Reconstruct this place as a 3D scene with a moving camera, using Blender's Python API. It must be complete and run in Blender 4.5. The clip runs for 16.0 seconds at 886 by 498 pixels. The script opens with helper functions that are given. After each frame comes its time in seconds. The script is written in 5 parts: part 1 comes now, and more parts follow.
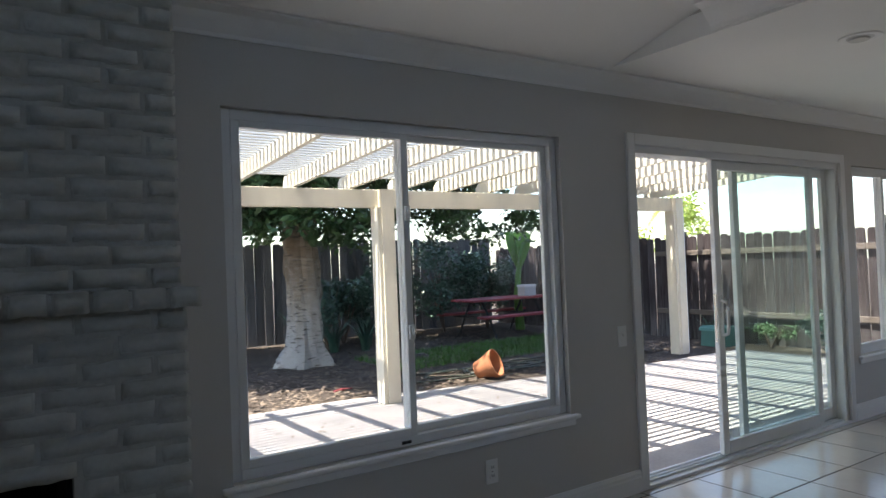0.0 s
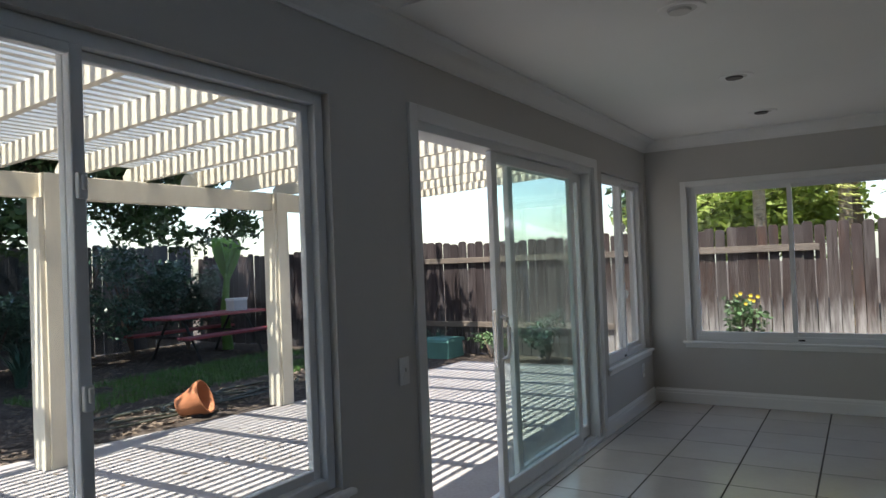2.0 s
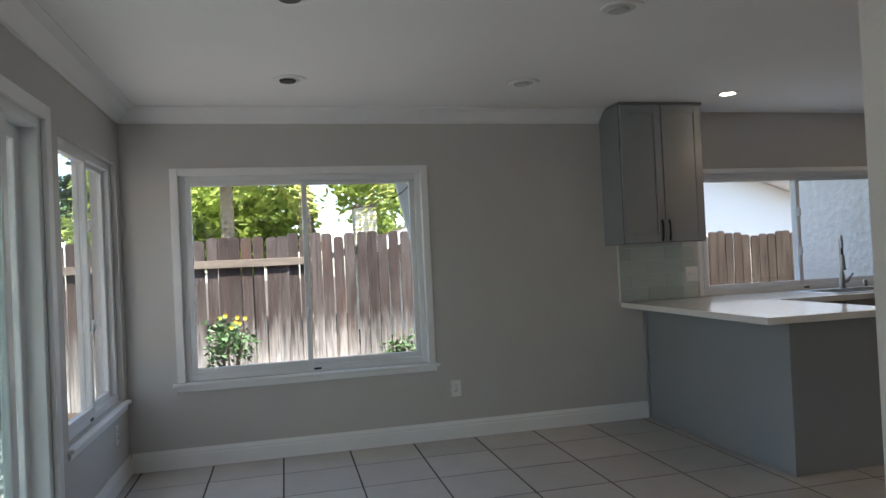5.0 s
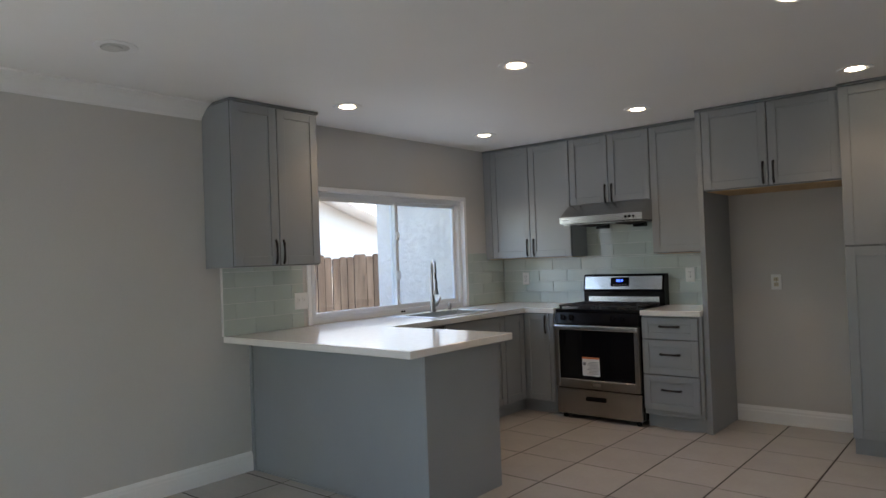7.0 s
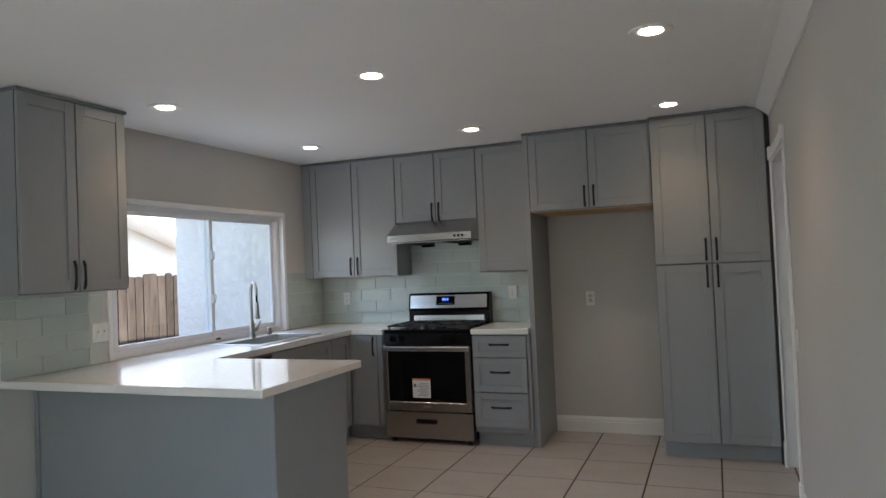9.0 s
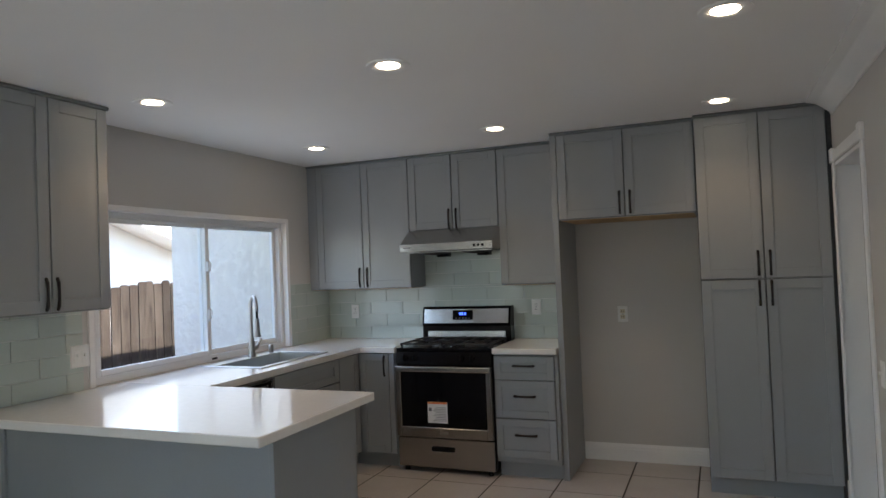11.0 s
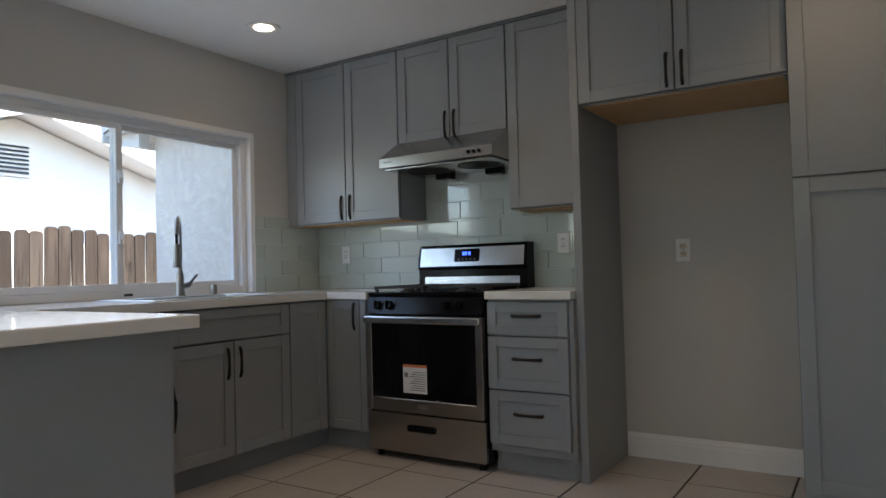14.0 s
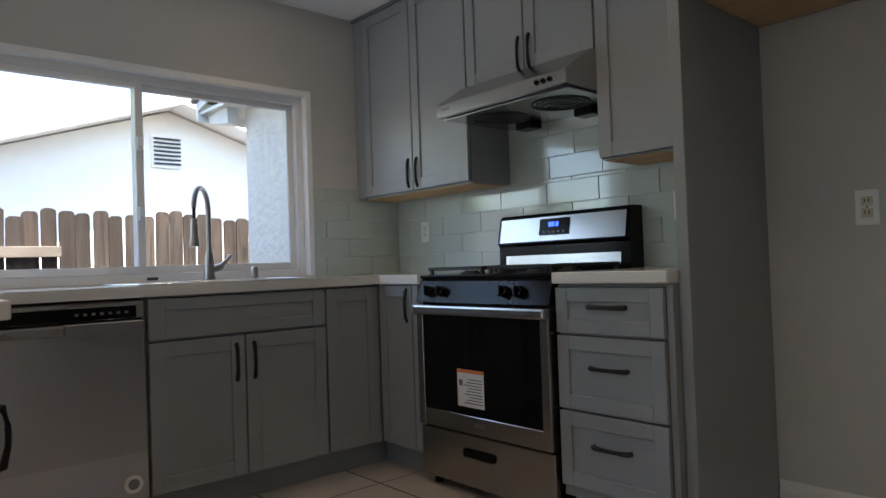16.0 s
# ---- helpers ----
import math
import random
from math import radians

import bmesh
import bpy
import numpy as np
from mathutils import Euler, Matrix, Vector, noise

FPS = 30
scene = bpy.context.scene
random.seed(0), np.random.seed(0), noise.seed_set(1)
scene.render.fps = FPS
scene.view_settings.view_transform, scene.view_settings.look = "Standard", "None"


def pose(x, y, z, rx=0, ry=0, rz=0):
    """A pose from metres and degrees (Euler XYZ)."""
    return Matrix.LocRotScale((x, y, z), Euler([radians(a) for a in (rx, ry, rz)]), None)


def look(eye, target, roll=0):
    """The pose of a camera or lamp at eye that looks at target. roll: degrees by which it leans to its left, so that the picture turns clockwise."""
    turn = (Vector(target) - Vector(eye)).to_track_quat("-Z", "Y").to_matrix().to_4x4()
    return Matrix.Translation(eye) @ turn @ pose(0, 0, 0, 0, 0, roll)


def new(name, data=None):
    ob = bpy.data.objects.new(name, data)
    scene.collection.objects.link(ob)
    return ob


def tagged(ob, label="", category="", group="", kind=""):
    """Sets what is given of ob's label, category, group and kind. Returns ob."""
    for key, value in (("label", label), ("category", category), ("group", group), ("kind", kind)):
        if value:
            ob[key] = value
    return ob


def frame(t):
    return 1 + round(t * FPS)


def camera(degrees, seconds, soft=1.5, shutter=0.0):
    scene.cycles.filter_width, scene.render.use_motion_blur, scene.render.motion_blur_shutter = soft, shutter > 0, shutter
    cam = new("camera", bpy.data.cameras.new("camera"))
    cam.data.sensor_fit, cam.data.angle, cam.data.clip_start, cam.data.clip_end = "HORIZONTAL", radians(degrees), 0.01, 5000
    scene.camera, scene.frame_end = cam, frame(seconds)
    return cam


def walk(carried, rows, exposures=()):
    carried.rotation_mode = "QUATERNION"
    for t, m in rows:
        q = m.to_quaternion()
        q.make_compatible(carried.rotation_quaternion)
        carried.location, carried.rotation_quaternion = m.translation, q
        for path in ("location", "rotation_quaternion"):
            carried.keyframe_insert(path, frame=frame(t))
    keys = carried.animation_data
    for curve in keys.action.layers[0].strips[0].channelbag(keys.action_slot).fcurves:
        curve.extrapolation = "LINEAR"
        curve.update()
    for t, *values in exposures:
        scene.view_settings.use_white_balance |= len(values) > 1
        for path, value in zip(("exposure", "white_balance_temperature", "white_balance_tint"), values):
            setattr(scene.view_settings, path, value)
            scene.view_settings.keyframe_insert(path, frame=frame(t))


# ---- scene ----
cam = camera(66.1, 16.0)
PATH = [
    (0, (0.294, 0.487, 1.386), (1.4, 2.153, 1.424), -2.3),
    (0.5, (0.37, 0.742, 1.383), (1.652, 2.277, 1.415), -2.2),
    (1, (0.574, 0.99, 1.401), (1.999, 2.394, 1.435), -2.2),
    (1.5, (0.702, 1.275, 1.425), (2.259, 2.531, 1.458), -2.2),
    (2, (0.903, 1.5, 1.388), (2.605, 2.55, 1.421), -2.3),
    (2.5, (1.18, 1.689, 1.379), (3.001, 2.516, 1.411), -2.3),
    (3, (1.425, 1.886, 1.36), (3.337, 2.47, 1.389), -2.3),
    (3.5, (1.697, 2.026, 1.328), (3.676, 2.313, 1.36), -2.1),
    (3.7, (1.824, 2.063, 1.321), (3.814, 2.259, 1.359), -2.3),
    (5.8, (2.834, 2.195, 1.317), (4.619, 1.294, 1.34), -1.9),
    (6, (2.936, 2.19, 1.316), (4.661, 1.177, 1.342), -1.7),
    (6.5, (3.199, 2.098, 1.35), (4.711, 0.79, 1.378), -2.1),
    (7, (3.374, 2.107, 1.364), (4.659, 0.575, 1.396), -2.1),
    (7.5, (3.515, 2.129, 1.389), (4.521, 0.401, 1.417), -1.9),
    (8, (3.63, 2.084, 1.387), (4.4, 0.239, 1.413), -2.4),
    (8.5, (3.738, 2.076, 1.387), (4.47, 0.215, 1.426), -2.6),
    (9, (3.834, 2.098, 1.421), (4.571, 0.239, 1.47), -2.5),
    (11.5, (4.119, 1.462, 1.514), (4.871, -0.39, 1.566), -2.4),
    (12, (4.039, 1.193, 1.43), (4.789, -0.66, 1.483), -2.7),
    (12.5, (3.997, 0.891, 1.301), (4.733, -0.968, 1.354), -2.5),
    (13, (3.986, 0.633, 1.195), (4.727, -1.224, 1.252), -1.9),
    (13.5, (3.956, 0.36, 1.124), (4.839, -1.434, 1.18), -1.3),
    (14, (3.938, 0.083, 1.032), (5.015, -1.601, 1.092), -1.5),
    (14.5, (3.953, -0.208, 1.013), (5.091, -1.852, 1.071), -1.7),
    (15, (3.959, -0.503, 0.986), (5.307, -1.979, 1.044), -1.6),
    (15.5, (3.983, -0.769, 0.973), (5.453, -2.124, 1.024), -1.7),
    (16, (4.034, -1.009, 0.958), (5.532, -2.333, 1.003), -2.0),
]
EXPOSURES = [(0.0, 1.85, 6550, 10), (1.5, 1.3, 6500, 9), (2.5, 1.28, 6450, 9), (3.5, 1.7, 6450, 9), (6.0, 2.35, 6450, 9), (7.5, 2.9, 6500, 10), (9.0, 2.95, 6450, 9), (11.5, 2.75, 6400, 9), (13.5, 2.70, 6400, 9), (14.5, 2.60, 6400, 9), (16.0, 2.6, 6400, 9)]
walk(cam, [(t, look(eye, target, roll)) for t, eye, target, roll in PATH], EXPOSURES)

# ---- world, sun, exposure ----
world = bpy.data.worlds.new("world")
scene.world = world
world.use_nodes = True
wn = world.node_tree.nodes
sky = wn.new("ShaderNodeTexSky")
sky.sky_type, sky.sun_disc = "NISHITA", False
SUN_TO = Vector((-0.39, -0.03, 0.92)).normalized()
sky.sun_elevation = math.asin(SUN_TO.z)
sky.sun_rotation = math.atan2(SUN_TO.x, SUN_TO.y)
world.node_tree.links.new(sky.outputs[0], wn["Background"].inputs[0])
wn["Background"].inputs[1].default_value = 0.15
sun = new("sun", bpy.data.lights.new("sun", "SUN"))
sun.data.energy, sun.data.angle, sun.data.color = 4.5, radians(0.5), (1.0, 0.94, 0.85)
sun.matrix_world = look(SUN_TO * 30, (0, 0, 0))

# ---- sizes ----
XE, YN, YS, XR, ZC = 7.355, 3.22, -3.585, 3.445, 2.412
XW, WT = -3.2, 0.16          # far west wall, outer wall thickness
GND = -0.10
W1 = (1.07, 2.90, 0.535, 2.045)          # openings: from, to, low, high
SD = (3.49, 5.89, -0.02, 2.045)
W2 = (6.09, 7.26, 0.50, 2.03)
W3 = (1.175, 2.86, 0.568, 1.968)
KW = (-2.955, -1.10, 0.918, 1.918)
DW_ = (-2.93, -2.06, 0.0, 2.03)

# ---- sky light in the openings ----
SKY_W = 0.19         # watts for each square metre of opening


def opening_light(axis, face, hole, watts, color):
    a0, a1, z0, z1 = hole
    w, h, a, z = a1 - a0 - 0.1, z1 - z0 - 0.1, (a0 + a1) / 2, (z0 + z1) / 2
    lamp = new("opening_skylight", bpy.data.lights.new("opening_skylight", "AREA"))
    lamp.data.shape, lamp.data.size, lamp.data.size_y = "RECTANGLE", w, h
    lamp.data.energy, lamp.data.color = watts * w * h, color
    eye = (a, face - 0.022, z) if axis == "x" else (face - 0.022, a, z)
    lamp.matrix_world = look(eye, (a, face - 1, z) if axis == "x" else (face - 1, a, z))


for axis, face, hole in (("x", YN, W1), ("x", YN, SD), ("x", YN, W2), ("y", XE, W3)):
    opening_light(axis, face, hole, SKY_W, (1.0, 0.975, 0.935))
opening_light("y", XE, KW, 0.42, (0.80, 0.89, 1.0))


# ---- materials ----
def material(name, color, rough=0.5, metal=0.0, var=0.12, scale=6.0, bump=0.0, fine=80.0, spread=0.0, spec=0.5, stretch=(1, 1, 1), coat=0.0, rvar=0.08):
    m = bpy.data.materials.new(name)
    m.use_nodes = True
    nt = m.node_tree
    n, l = nt.nodes, nt.links
    b = n["Principled BSDF"]
    b.inputs["Metallic"].default_value = metal
    b.inputs["Specular IOR Level"].default_value = spec
    b.inputs["Coat Weight"].default_value = coat
    tc, mp = n.new("ShaderNodeTexCoord"), n.new("ShaderNodeMapping")
    mp.inputs["Scale"].default_value = stretch
    l.new(tc.outputs["Object"], mp.inputs["Vector"])
    big, small = n.new("ShaderNodeTexNoise"), n.new("ShaderNodeTexNoise")
    big.inputs["Scale"].default_value, small.inputs["Scale"].default_value = scale, fine
    big.inputs["Detail"].default_value, small.inputs["Detail"].default_value = 5, 3
    for t in (big, small):
        l.new(mp.outputs[0], t.inputs["Vector"])
    mix = n.new("ShaderNodeMix")
    mix.data_type = "FLOAT"
    mix.inputs[0].default_value = 0.4
    l.new(big.outputs["Fac"], mix.inputs[2])
    l.new(small.outputs["Fac"], mix.inputs[3])
    ramp = n.new("ShaderNodeValToRGB")
    lo, hi = 1 - var, 1 + var
    ramp.color_ramp.elements[0].position, ramp.color_ramp.elements[1].position = 0.3, 0.7
    ramp.color_ramp.elements[0].color = (*[min(1, c * lo) for c in color], 1)
    ramp.color_ramp.elements[1].color = (*[min(1, c * hi) for c in color], 1)
    l.new(mix.outputs[0], ramp.inputs[0])
    out = ramp.outputs[0]
    if spread:
        oi, hsv, mr = n.new("ShaderNodeObjectInfo"), n.new("ShaderNodeHueSaturation"), n.new("ShaderNodeMapRange")
        mr.inputs["To Min"].default_value, mr.inputs["To Max"].default_value = 1 - spread, 1 + spread
        l.new(oi.outputs["Random"], mr.inputs["Value"])
        l.new(mr.outputs[0], hsv.inputs["Value"])
        l.new(out, hsv.inputs["Color"])
        out = hsv.outputs[0]
    l.new(out, b.inputs["Base Color"])
    rr = n.new("ShaderNodeMapRange")
    rr.inputs["To Min"].default_value, rr.inputs["To Max"].default_value = max(0.02, rough - rvar), min(1, rough + rvar)
    l.new(mix.outputs[0], rr.inputs["Value"])
    l.new(rr.outputs[0], b.inputs["Roughness"])
    if bump:
        bp = n.new("ShaderNodeBump")
        bp.inputs["Strength"].default_value, bp.inputs["Distance"].default_value = bump, 0.01
        l.new(mix.outputs[0], bp.inputs["Height"])
        l.new(bp.outputs[0], b.inputs["Normal"])
    return m


def translucent(m, share):
    """Lets light through a leaf: part of the surface scatters what falls on its other side."""
    n, l = m.node_tree.nodes, m.node_tree.links
    b = n["Principled BSDF"]
    tl, mx = n.new("ShaderNodeBsdfTranslucent"), n.new("ShaderNodeMixShader")
    l.new(b.inputs["Base Color"].links[0].from_socket, tl.inputs["Color"])
    mx.inputs[0].default_value = share
    l.new(b.outputs[0], mx.inputs[1])
    l.new(tl.outputs[0], mx.inputs[2])
    l.new(mx.outputs[0], n["Material Output"].inputs[0])
    return m


def layered(name, rough, bump, base, layers, shift=0.0, spread=0.0):
    """Weathered surface. base: colour; layers: (colour, kind, scale, stretch, low, high, share): noise, knots, or height between low and high."""
    m = bpy.data.materials.new(name)
    m.use_nodes = True
    n, l = m.node_tree.nodes, m.node_tree.links
    b = n["Principled BSDF"]
    b.inputs["Roughness"].default_value = rough
    b.inputs["Specular IOR Level"].default_value = 0.25
    tc, oi, off, add = n.new("ShaderNodeTexCoord"), n.new("ShaderNodeObjectInfo"), n.new("ShaderNodeVectorMath"), n.new("ShaderNodeVectorMath")
    off.operation, add.operation = "SCALE", "ADD"
    off.inputs[0].default_value = (shift, shift * 0.7, shift * 0.4)
    l.new(oi.outputs["Random"], off.inputs["Scale"])
    l.new(tc.outputs["Object"], add.inputs[0])
    l.new(off.outputs[0], add.inputs[1])
    rgb = n.new("ShaderNodeRGB")
    rgb.outputs[0].default_value = (*base, 1)
    out, height = rgb.outputs[0], None
    for color, kind, scale, stretch, low, high, share in layers:
        mp = n.new("ShaderNodeMapping")
        mp.inputs["Scale"].default_value = stretch
        l.new(add.outputs[0], mp.inputs["Vector"])
        t = n.new("ShaderNodeTexVoronoi" if kind == "knots" else "ShaderNodeTexNoise")
        t.inputs["Scale"].default_value = scale
        l.new(mp.outputs[0], t.inputs["Vector"])
        val = t.outputs["Distance"] if kind == "knots" else t.outputs["Fac"]
        if kind != "knots":
            t.inputs["Detail"].default_value = 6
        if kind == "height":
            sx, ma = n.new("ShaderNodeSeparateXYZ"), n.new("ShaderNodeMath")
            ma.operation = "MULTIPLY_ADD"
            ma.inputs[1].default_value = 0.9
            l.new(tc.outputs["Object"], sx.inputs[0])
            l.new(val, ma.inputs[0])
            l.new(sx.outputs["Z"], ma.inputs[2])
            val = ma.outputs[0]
        mr, mx = n.new("ShaderNodeMapRange"), n.new("ShaderNodeMix")
        mr.inputs["From Min"].default_value, mr.inputs["From Max"].default_value, mr.inputs["To Max"].default_value = low, high, share
        l.new(val, mr.inputs["Value"])
        mx.data_type = "RGBA"
        l.new(mr.outputs[0], mx.inputs[0])
        l.new(out, mx.inputs[6])
        mx.inputs[7].default_value = (*color, 1)
        out = mx.outputs[2]
        if kind == "noise":
            height = t.outputs["Fac"]
    if spread:
        hsv, mr = n.new("ShaderNodeHueSaturation"), n.new("ShaderNodeMapRange")
        mr.inputs["To Min"].default_value, mr.inputs["To Max"].default_value = 1 - spread, 1 + spread
        l.new(oi.outputs["Random"], mr.inputs["Value"])
        l.new(mr.outputs[0], hsv.inputs["Value"])
        l.new(out, hsv.inputs["Color"])
        out = hsv.outputs[0]
    l.new(out, b.inputs["Base Color"])
    bp = n.new("ShaderNodeBump")
    bp.inputs["Strength"].default_value, bp.inputs["Distance"].default_value = bump, 0.02
    l.new(height, bp.inputs["Height"])
    l.new(bp.outputs[0], b.inputs["Normal"])
    return m


def glass_material(name, tint, least=0.025):
    """Clear sheet glass: straight through, with gloss that grows towards grazing."""
    m = bpy.data.materials.new(name)
    m.use_nodes = True
    n, l = m.node_tree.nodes, m.node_tree.links
    out = n["Material Output"]
    n.remove(n["Principled BSDF"])
    tr, gl, mx, lw = n.new("ShaderNodeBsdfTransparent"), n.new("ShaderNodeBsdfGlossy"), n.new("ShaderNodeMixShader"), n.new("ShaderNodeLayerWeight")
    tr.inputs[0].default_value = (*tint, 1)
    gl.inputs["Roughness"].default_value = 0.01
    lw.inputs[0].default_value = 0.5
    pw, ad = n.new("ShaderNodeMath"), n.new("ShaderNodeMath")
    pw.operation, ad.operation = "POWER", "MULTIPLY_ADD"
    pw.inputs[1].default_value, ad.inputs[1].default_value, ad.inputs[2].default_value = 4.0, 0.6, least
    l.new(lw.outputs["Facing"], pw.inputs[0])
    l.new(pw.outputs[0], ad.inputs[0])
    l.new(ad.outputs[0], mx.inputs[0])
    l.new(tr.outputs[0], mx.inputs[1])
    l.new(gl.outputs[0], mx.inputs[2])
    l.new(mx.outputs[0], out.inputs[0])
    return m


def glow_material(name, color, strength):
    m = bpy.data.materials.new(name)
    m.use_nodes = True
    b = m.node_tree.nodes["Principled BSDF"]
    b.inputs["Base Color"].default_value = (*color, 1)
    b.inputs["Emission Color"].default_value = (*color, 1)
    b.inputs["Emission Strength"].default_value = strength
    return m


M_WALL = material("greige_paint", (0.56, 0.545, 0.52), 0.62, var=0.04, scale=1.1, bump=0.12, fine=140)
M_CEIL = material("ceiling_paint", (0.84, 0.835, 0.82), 0.8, var=0.03, scale=1.2, bump=0.08, fine=160)
M_TRIM = material("white_trim_paint", (0.84, 0.84, 0.83), 0.4, var=0.03, scale=3, bump=0.03)
M_VINYL = material("white_vinyl", (0.80, 0.81, 0.81), 0.3, var=0.02, scale=4)
M_TILE = material("cream_floor_tile", (0.495, 0.465, 0.43), 0.18, var=0.06, scale=3.5, fine=40, spread=0.05, rvar=0.04)
M_GROUT = material("dark_grout", (0.035, 0.028, 0.024), 0.9, var=0.25, scale=8, bump=0.2)
M_CAB = material("grey_cabinet_lacquer", (0.292, 0.313, 0.325), 0.38, var=0.035, scale=3, bump=0.02, fine=120)
# near-black colour that paints the shade of narrow gaps
M_GAP = material("painted_gap_shade", (0.05, 0.055, 0.06), 0.7, var=0.1)
M_PLY = material("raw_plywood", (0.55, 0.36, 0.18), 0.6, var=0.15, scale=3, stretch=(1, 8, 8), bump=0.05)
M_QUARTZ = material("white_quartz", (0.78, 0.765, 0.735), 0.12, var=0.03, scale=30, fine=200)
M_SUBWAY = material("pale_glass_tile", (0.52, 0.585, 0.545), 0.05, var=0.03, scale=3, spread=0.05, coat=0.6)
M_JOINT = material("light_joint", (0.76, 0.76, 0.74), 0.85, var=0.05)
M_STEEL = material("brushed_steel", (0.50, 0.49, 0.48), 0.24, metal=1, var=0.05, scale=4, stretch=(1, 1, 40), fine=60)
M_SINK = material("satin_sink_steel", (0.62, 0.62, 0.61), 0.33, metal=1, var=0.04, scale=4, fine=60)
M_STEELV = material("brushed_steel_panel", (0.42, 0.40, 0.38), 0.27, metal=1, var=0.012, scale=2, stretch=(1, 6, 1), fine=9, rvar=0.008)
M_NICKEL = material("satin_nickel", (0.33, 0.32, 0.31), 0.3, metal=1, var=0.05)
M_BLACK = material("black_enamel", (0.006, 0.006, 0.007), 0.15, var=0.1, spec=0.16)
M_IRON = material("cast_iron", (0.018, 0.018, 0.018), 0.6, var=0.2, bump=0.1)
M_OVENGL = material("oven_glass", (0.006, 0.006, 0.007), 0.05, var=0.05, spec=0.25)
M_BRONZE = material("dark_bronze_pull", (0.022, 0.019, 0.018), 0.38, metal=0.4, var=0.1)
M_PLATE = material("white_plate_plastic", (0.80, 0.80, 0.78), 0.35, var=0.02)
M_SLOT = material("socket_slot", (0.03, 0.03, 0.03), 0.6)
M_IVORY = material("ivory_socket", (0.62, 0.56, 0.42), 0.4, var=0.03)
M_BRICK = material("white_painted_brick", (0.60, 0.59, 0.535), 0.5, var=0.07, scale=14, bump=0.5, fine=60, spread=0.06)
M_MORTAR = material("white_painted_mortar", (0.53, 0.52, 0.47), 0.7, var=0.1, scale=18, bump=0.6, fine=70)
M_SOOT = material("soot", (0.012, 0.012, 0.012), 0.95, var=0.3)
M_GLASS = glass_material("window_glass", (0.97, 0.98, 0.98))
M_GLASS2 = glass_material("tinted_door_glass", (0.86, 0.92, 0.905), 0.04)
# back fence: the tree's shade is mixed into these dark blue-greys
M_FENCEN = layered("shade_painted_grey_wood", 0.85, 0.5, (0.075, 0.080, 0.090), (
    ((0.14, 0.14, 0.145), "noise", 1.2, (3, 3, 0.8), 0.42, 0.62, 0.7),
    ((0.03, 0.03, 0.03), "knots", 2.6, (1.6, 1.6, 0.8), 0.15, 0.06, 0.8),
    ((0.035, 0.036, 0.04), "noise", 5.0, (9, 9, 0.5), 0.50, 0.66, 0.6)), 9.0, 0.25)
# the height layer turns the boards paler towards the ground
M_FENCE = layered("weathered_fence_wood", 0.85, 0.5, (0.055, 0.040, 0.037), (
    ((0.115, 0.098, 0.092), "noise", 1.2, (3, 3, 0.8), 0.42, 0.62, 0.8),
    ((0.13, 0.062, 0.035), "noise", 0.9, (2.5, 2.5, 0.7), 0.56, 0.72, 0.6),
    ((0.50, 0.48, 0.465), "height", 5.0, (5, 5, 0.6), 1.32, 0.60, 0.9),
    ((0.022, 0.016, 0.014), "knots", 2.6, (1.6, 1.6, 0.8), 0.16, 0.07, 0.85),
    ((0.03, 0.022, 0.02), "noise", 5.0, (9, 9, 0.5), 0.50, 0.66, 0.65)), 9.0, 0.25)
# darker copy of M_FENCE: tree shade beside the patio painted into the wood
M_FENCED = layered("shade_painted_weathered_wood", 0.85, 0.5, (0.050, 0.038, 0.038), (
    ((0.085, 0.074, 0.074), "noise", 1.2, (3, 3, 0.8), 0.42, 0.62, 0.8),
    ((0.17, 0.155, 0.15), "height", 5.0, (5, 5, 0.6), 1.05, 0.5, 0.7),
    ((0.018, 0.014, 0.013), "knots", 2.6, (1.6, 1.6, 0.8), 0.16, 0.07, 0.85),
    ((0.024, 0.018, 0.018), "noise", 5.0, (9, 9, 0.5), 0.48, 0.66, 0.75)), 9.0, 0.25)
M_FENCE2 = layered("pale_fence_wood", 0.85, 0.5, (0.050, 0.037, 0.030), (
    ((0.085, 0.067, 0.056), "noise", 1.2, (3, 3, 0.8), 0.42, 0.62, 0.8),
    ((0.10, 0.055, 0.032), "noise", 0.9, (2.5, 2.5, 0.7), 0.56, 0.72, 0.5),
    ((0.020, 0.014, 0.011), "knots", 2.8, (1.6, 1.6, 0.8), 0.17, 0.07, 0.85),
    ((0.026, 0.019, 0.016), "noise", 5.0, (9, 9, 0.5), 0.48, 0.64, 0.75)), 9.0, 0.2)
M_RAIL = material("grey_fence_rail", (0.16, 0.13, 0.105), 0.85, var=0.35, scale=3, stretch=(8, 1, 8), bump=0.4)
M_PERG = material("cream_painted_lumber", (0.72, 0.66, 0.53), 0.6, var=0.10, scale=4, stretch=(3, 3, 1), bump=0.25, fine=25)
M_PERGW = material("white_painted_lath", (0.74, 0.73, 0.68), 0.65, var=0.10, scale=4, bump=0.2)
M_CONC = material("patio_concrete", (0.36, 0.335, 0.325), 0.85, var=0.22, scale=2.2, bump=0.3, fine=45)
M_SOIL = layered("leaf_strewn_soil", 0.95, 0.8, (0.060, 0.046, 0.037), (
    ((0.12, 0.095, 0.078), "noise", 1.1, (1, 1, 1), 0.45, 0.65, 0.7),
    ((0.15, 0.12, 0.095), "noise", 16.0, (1, 1, 1), 0.54, 0.62, 0.7),
    ((0.025, 0.02, 0.016), "noise", 24.0, (1, 1, 1), 0.56, 0.66, 0.8)))
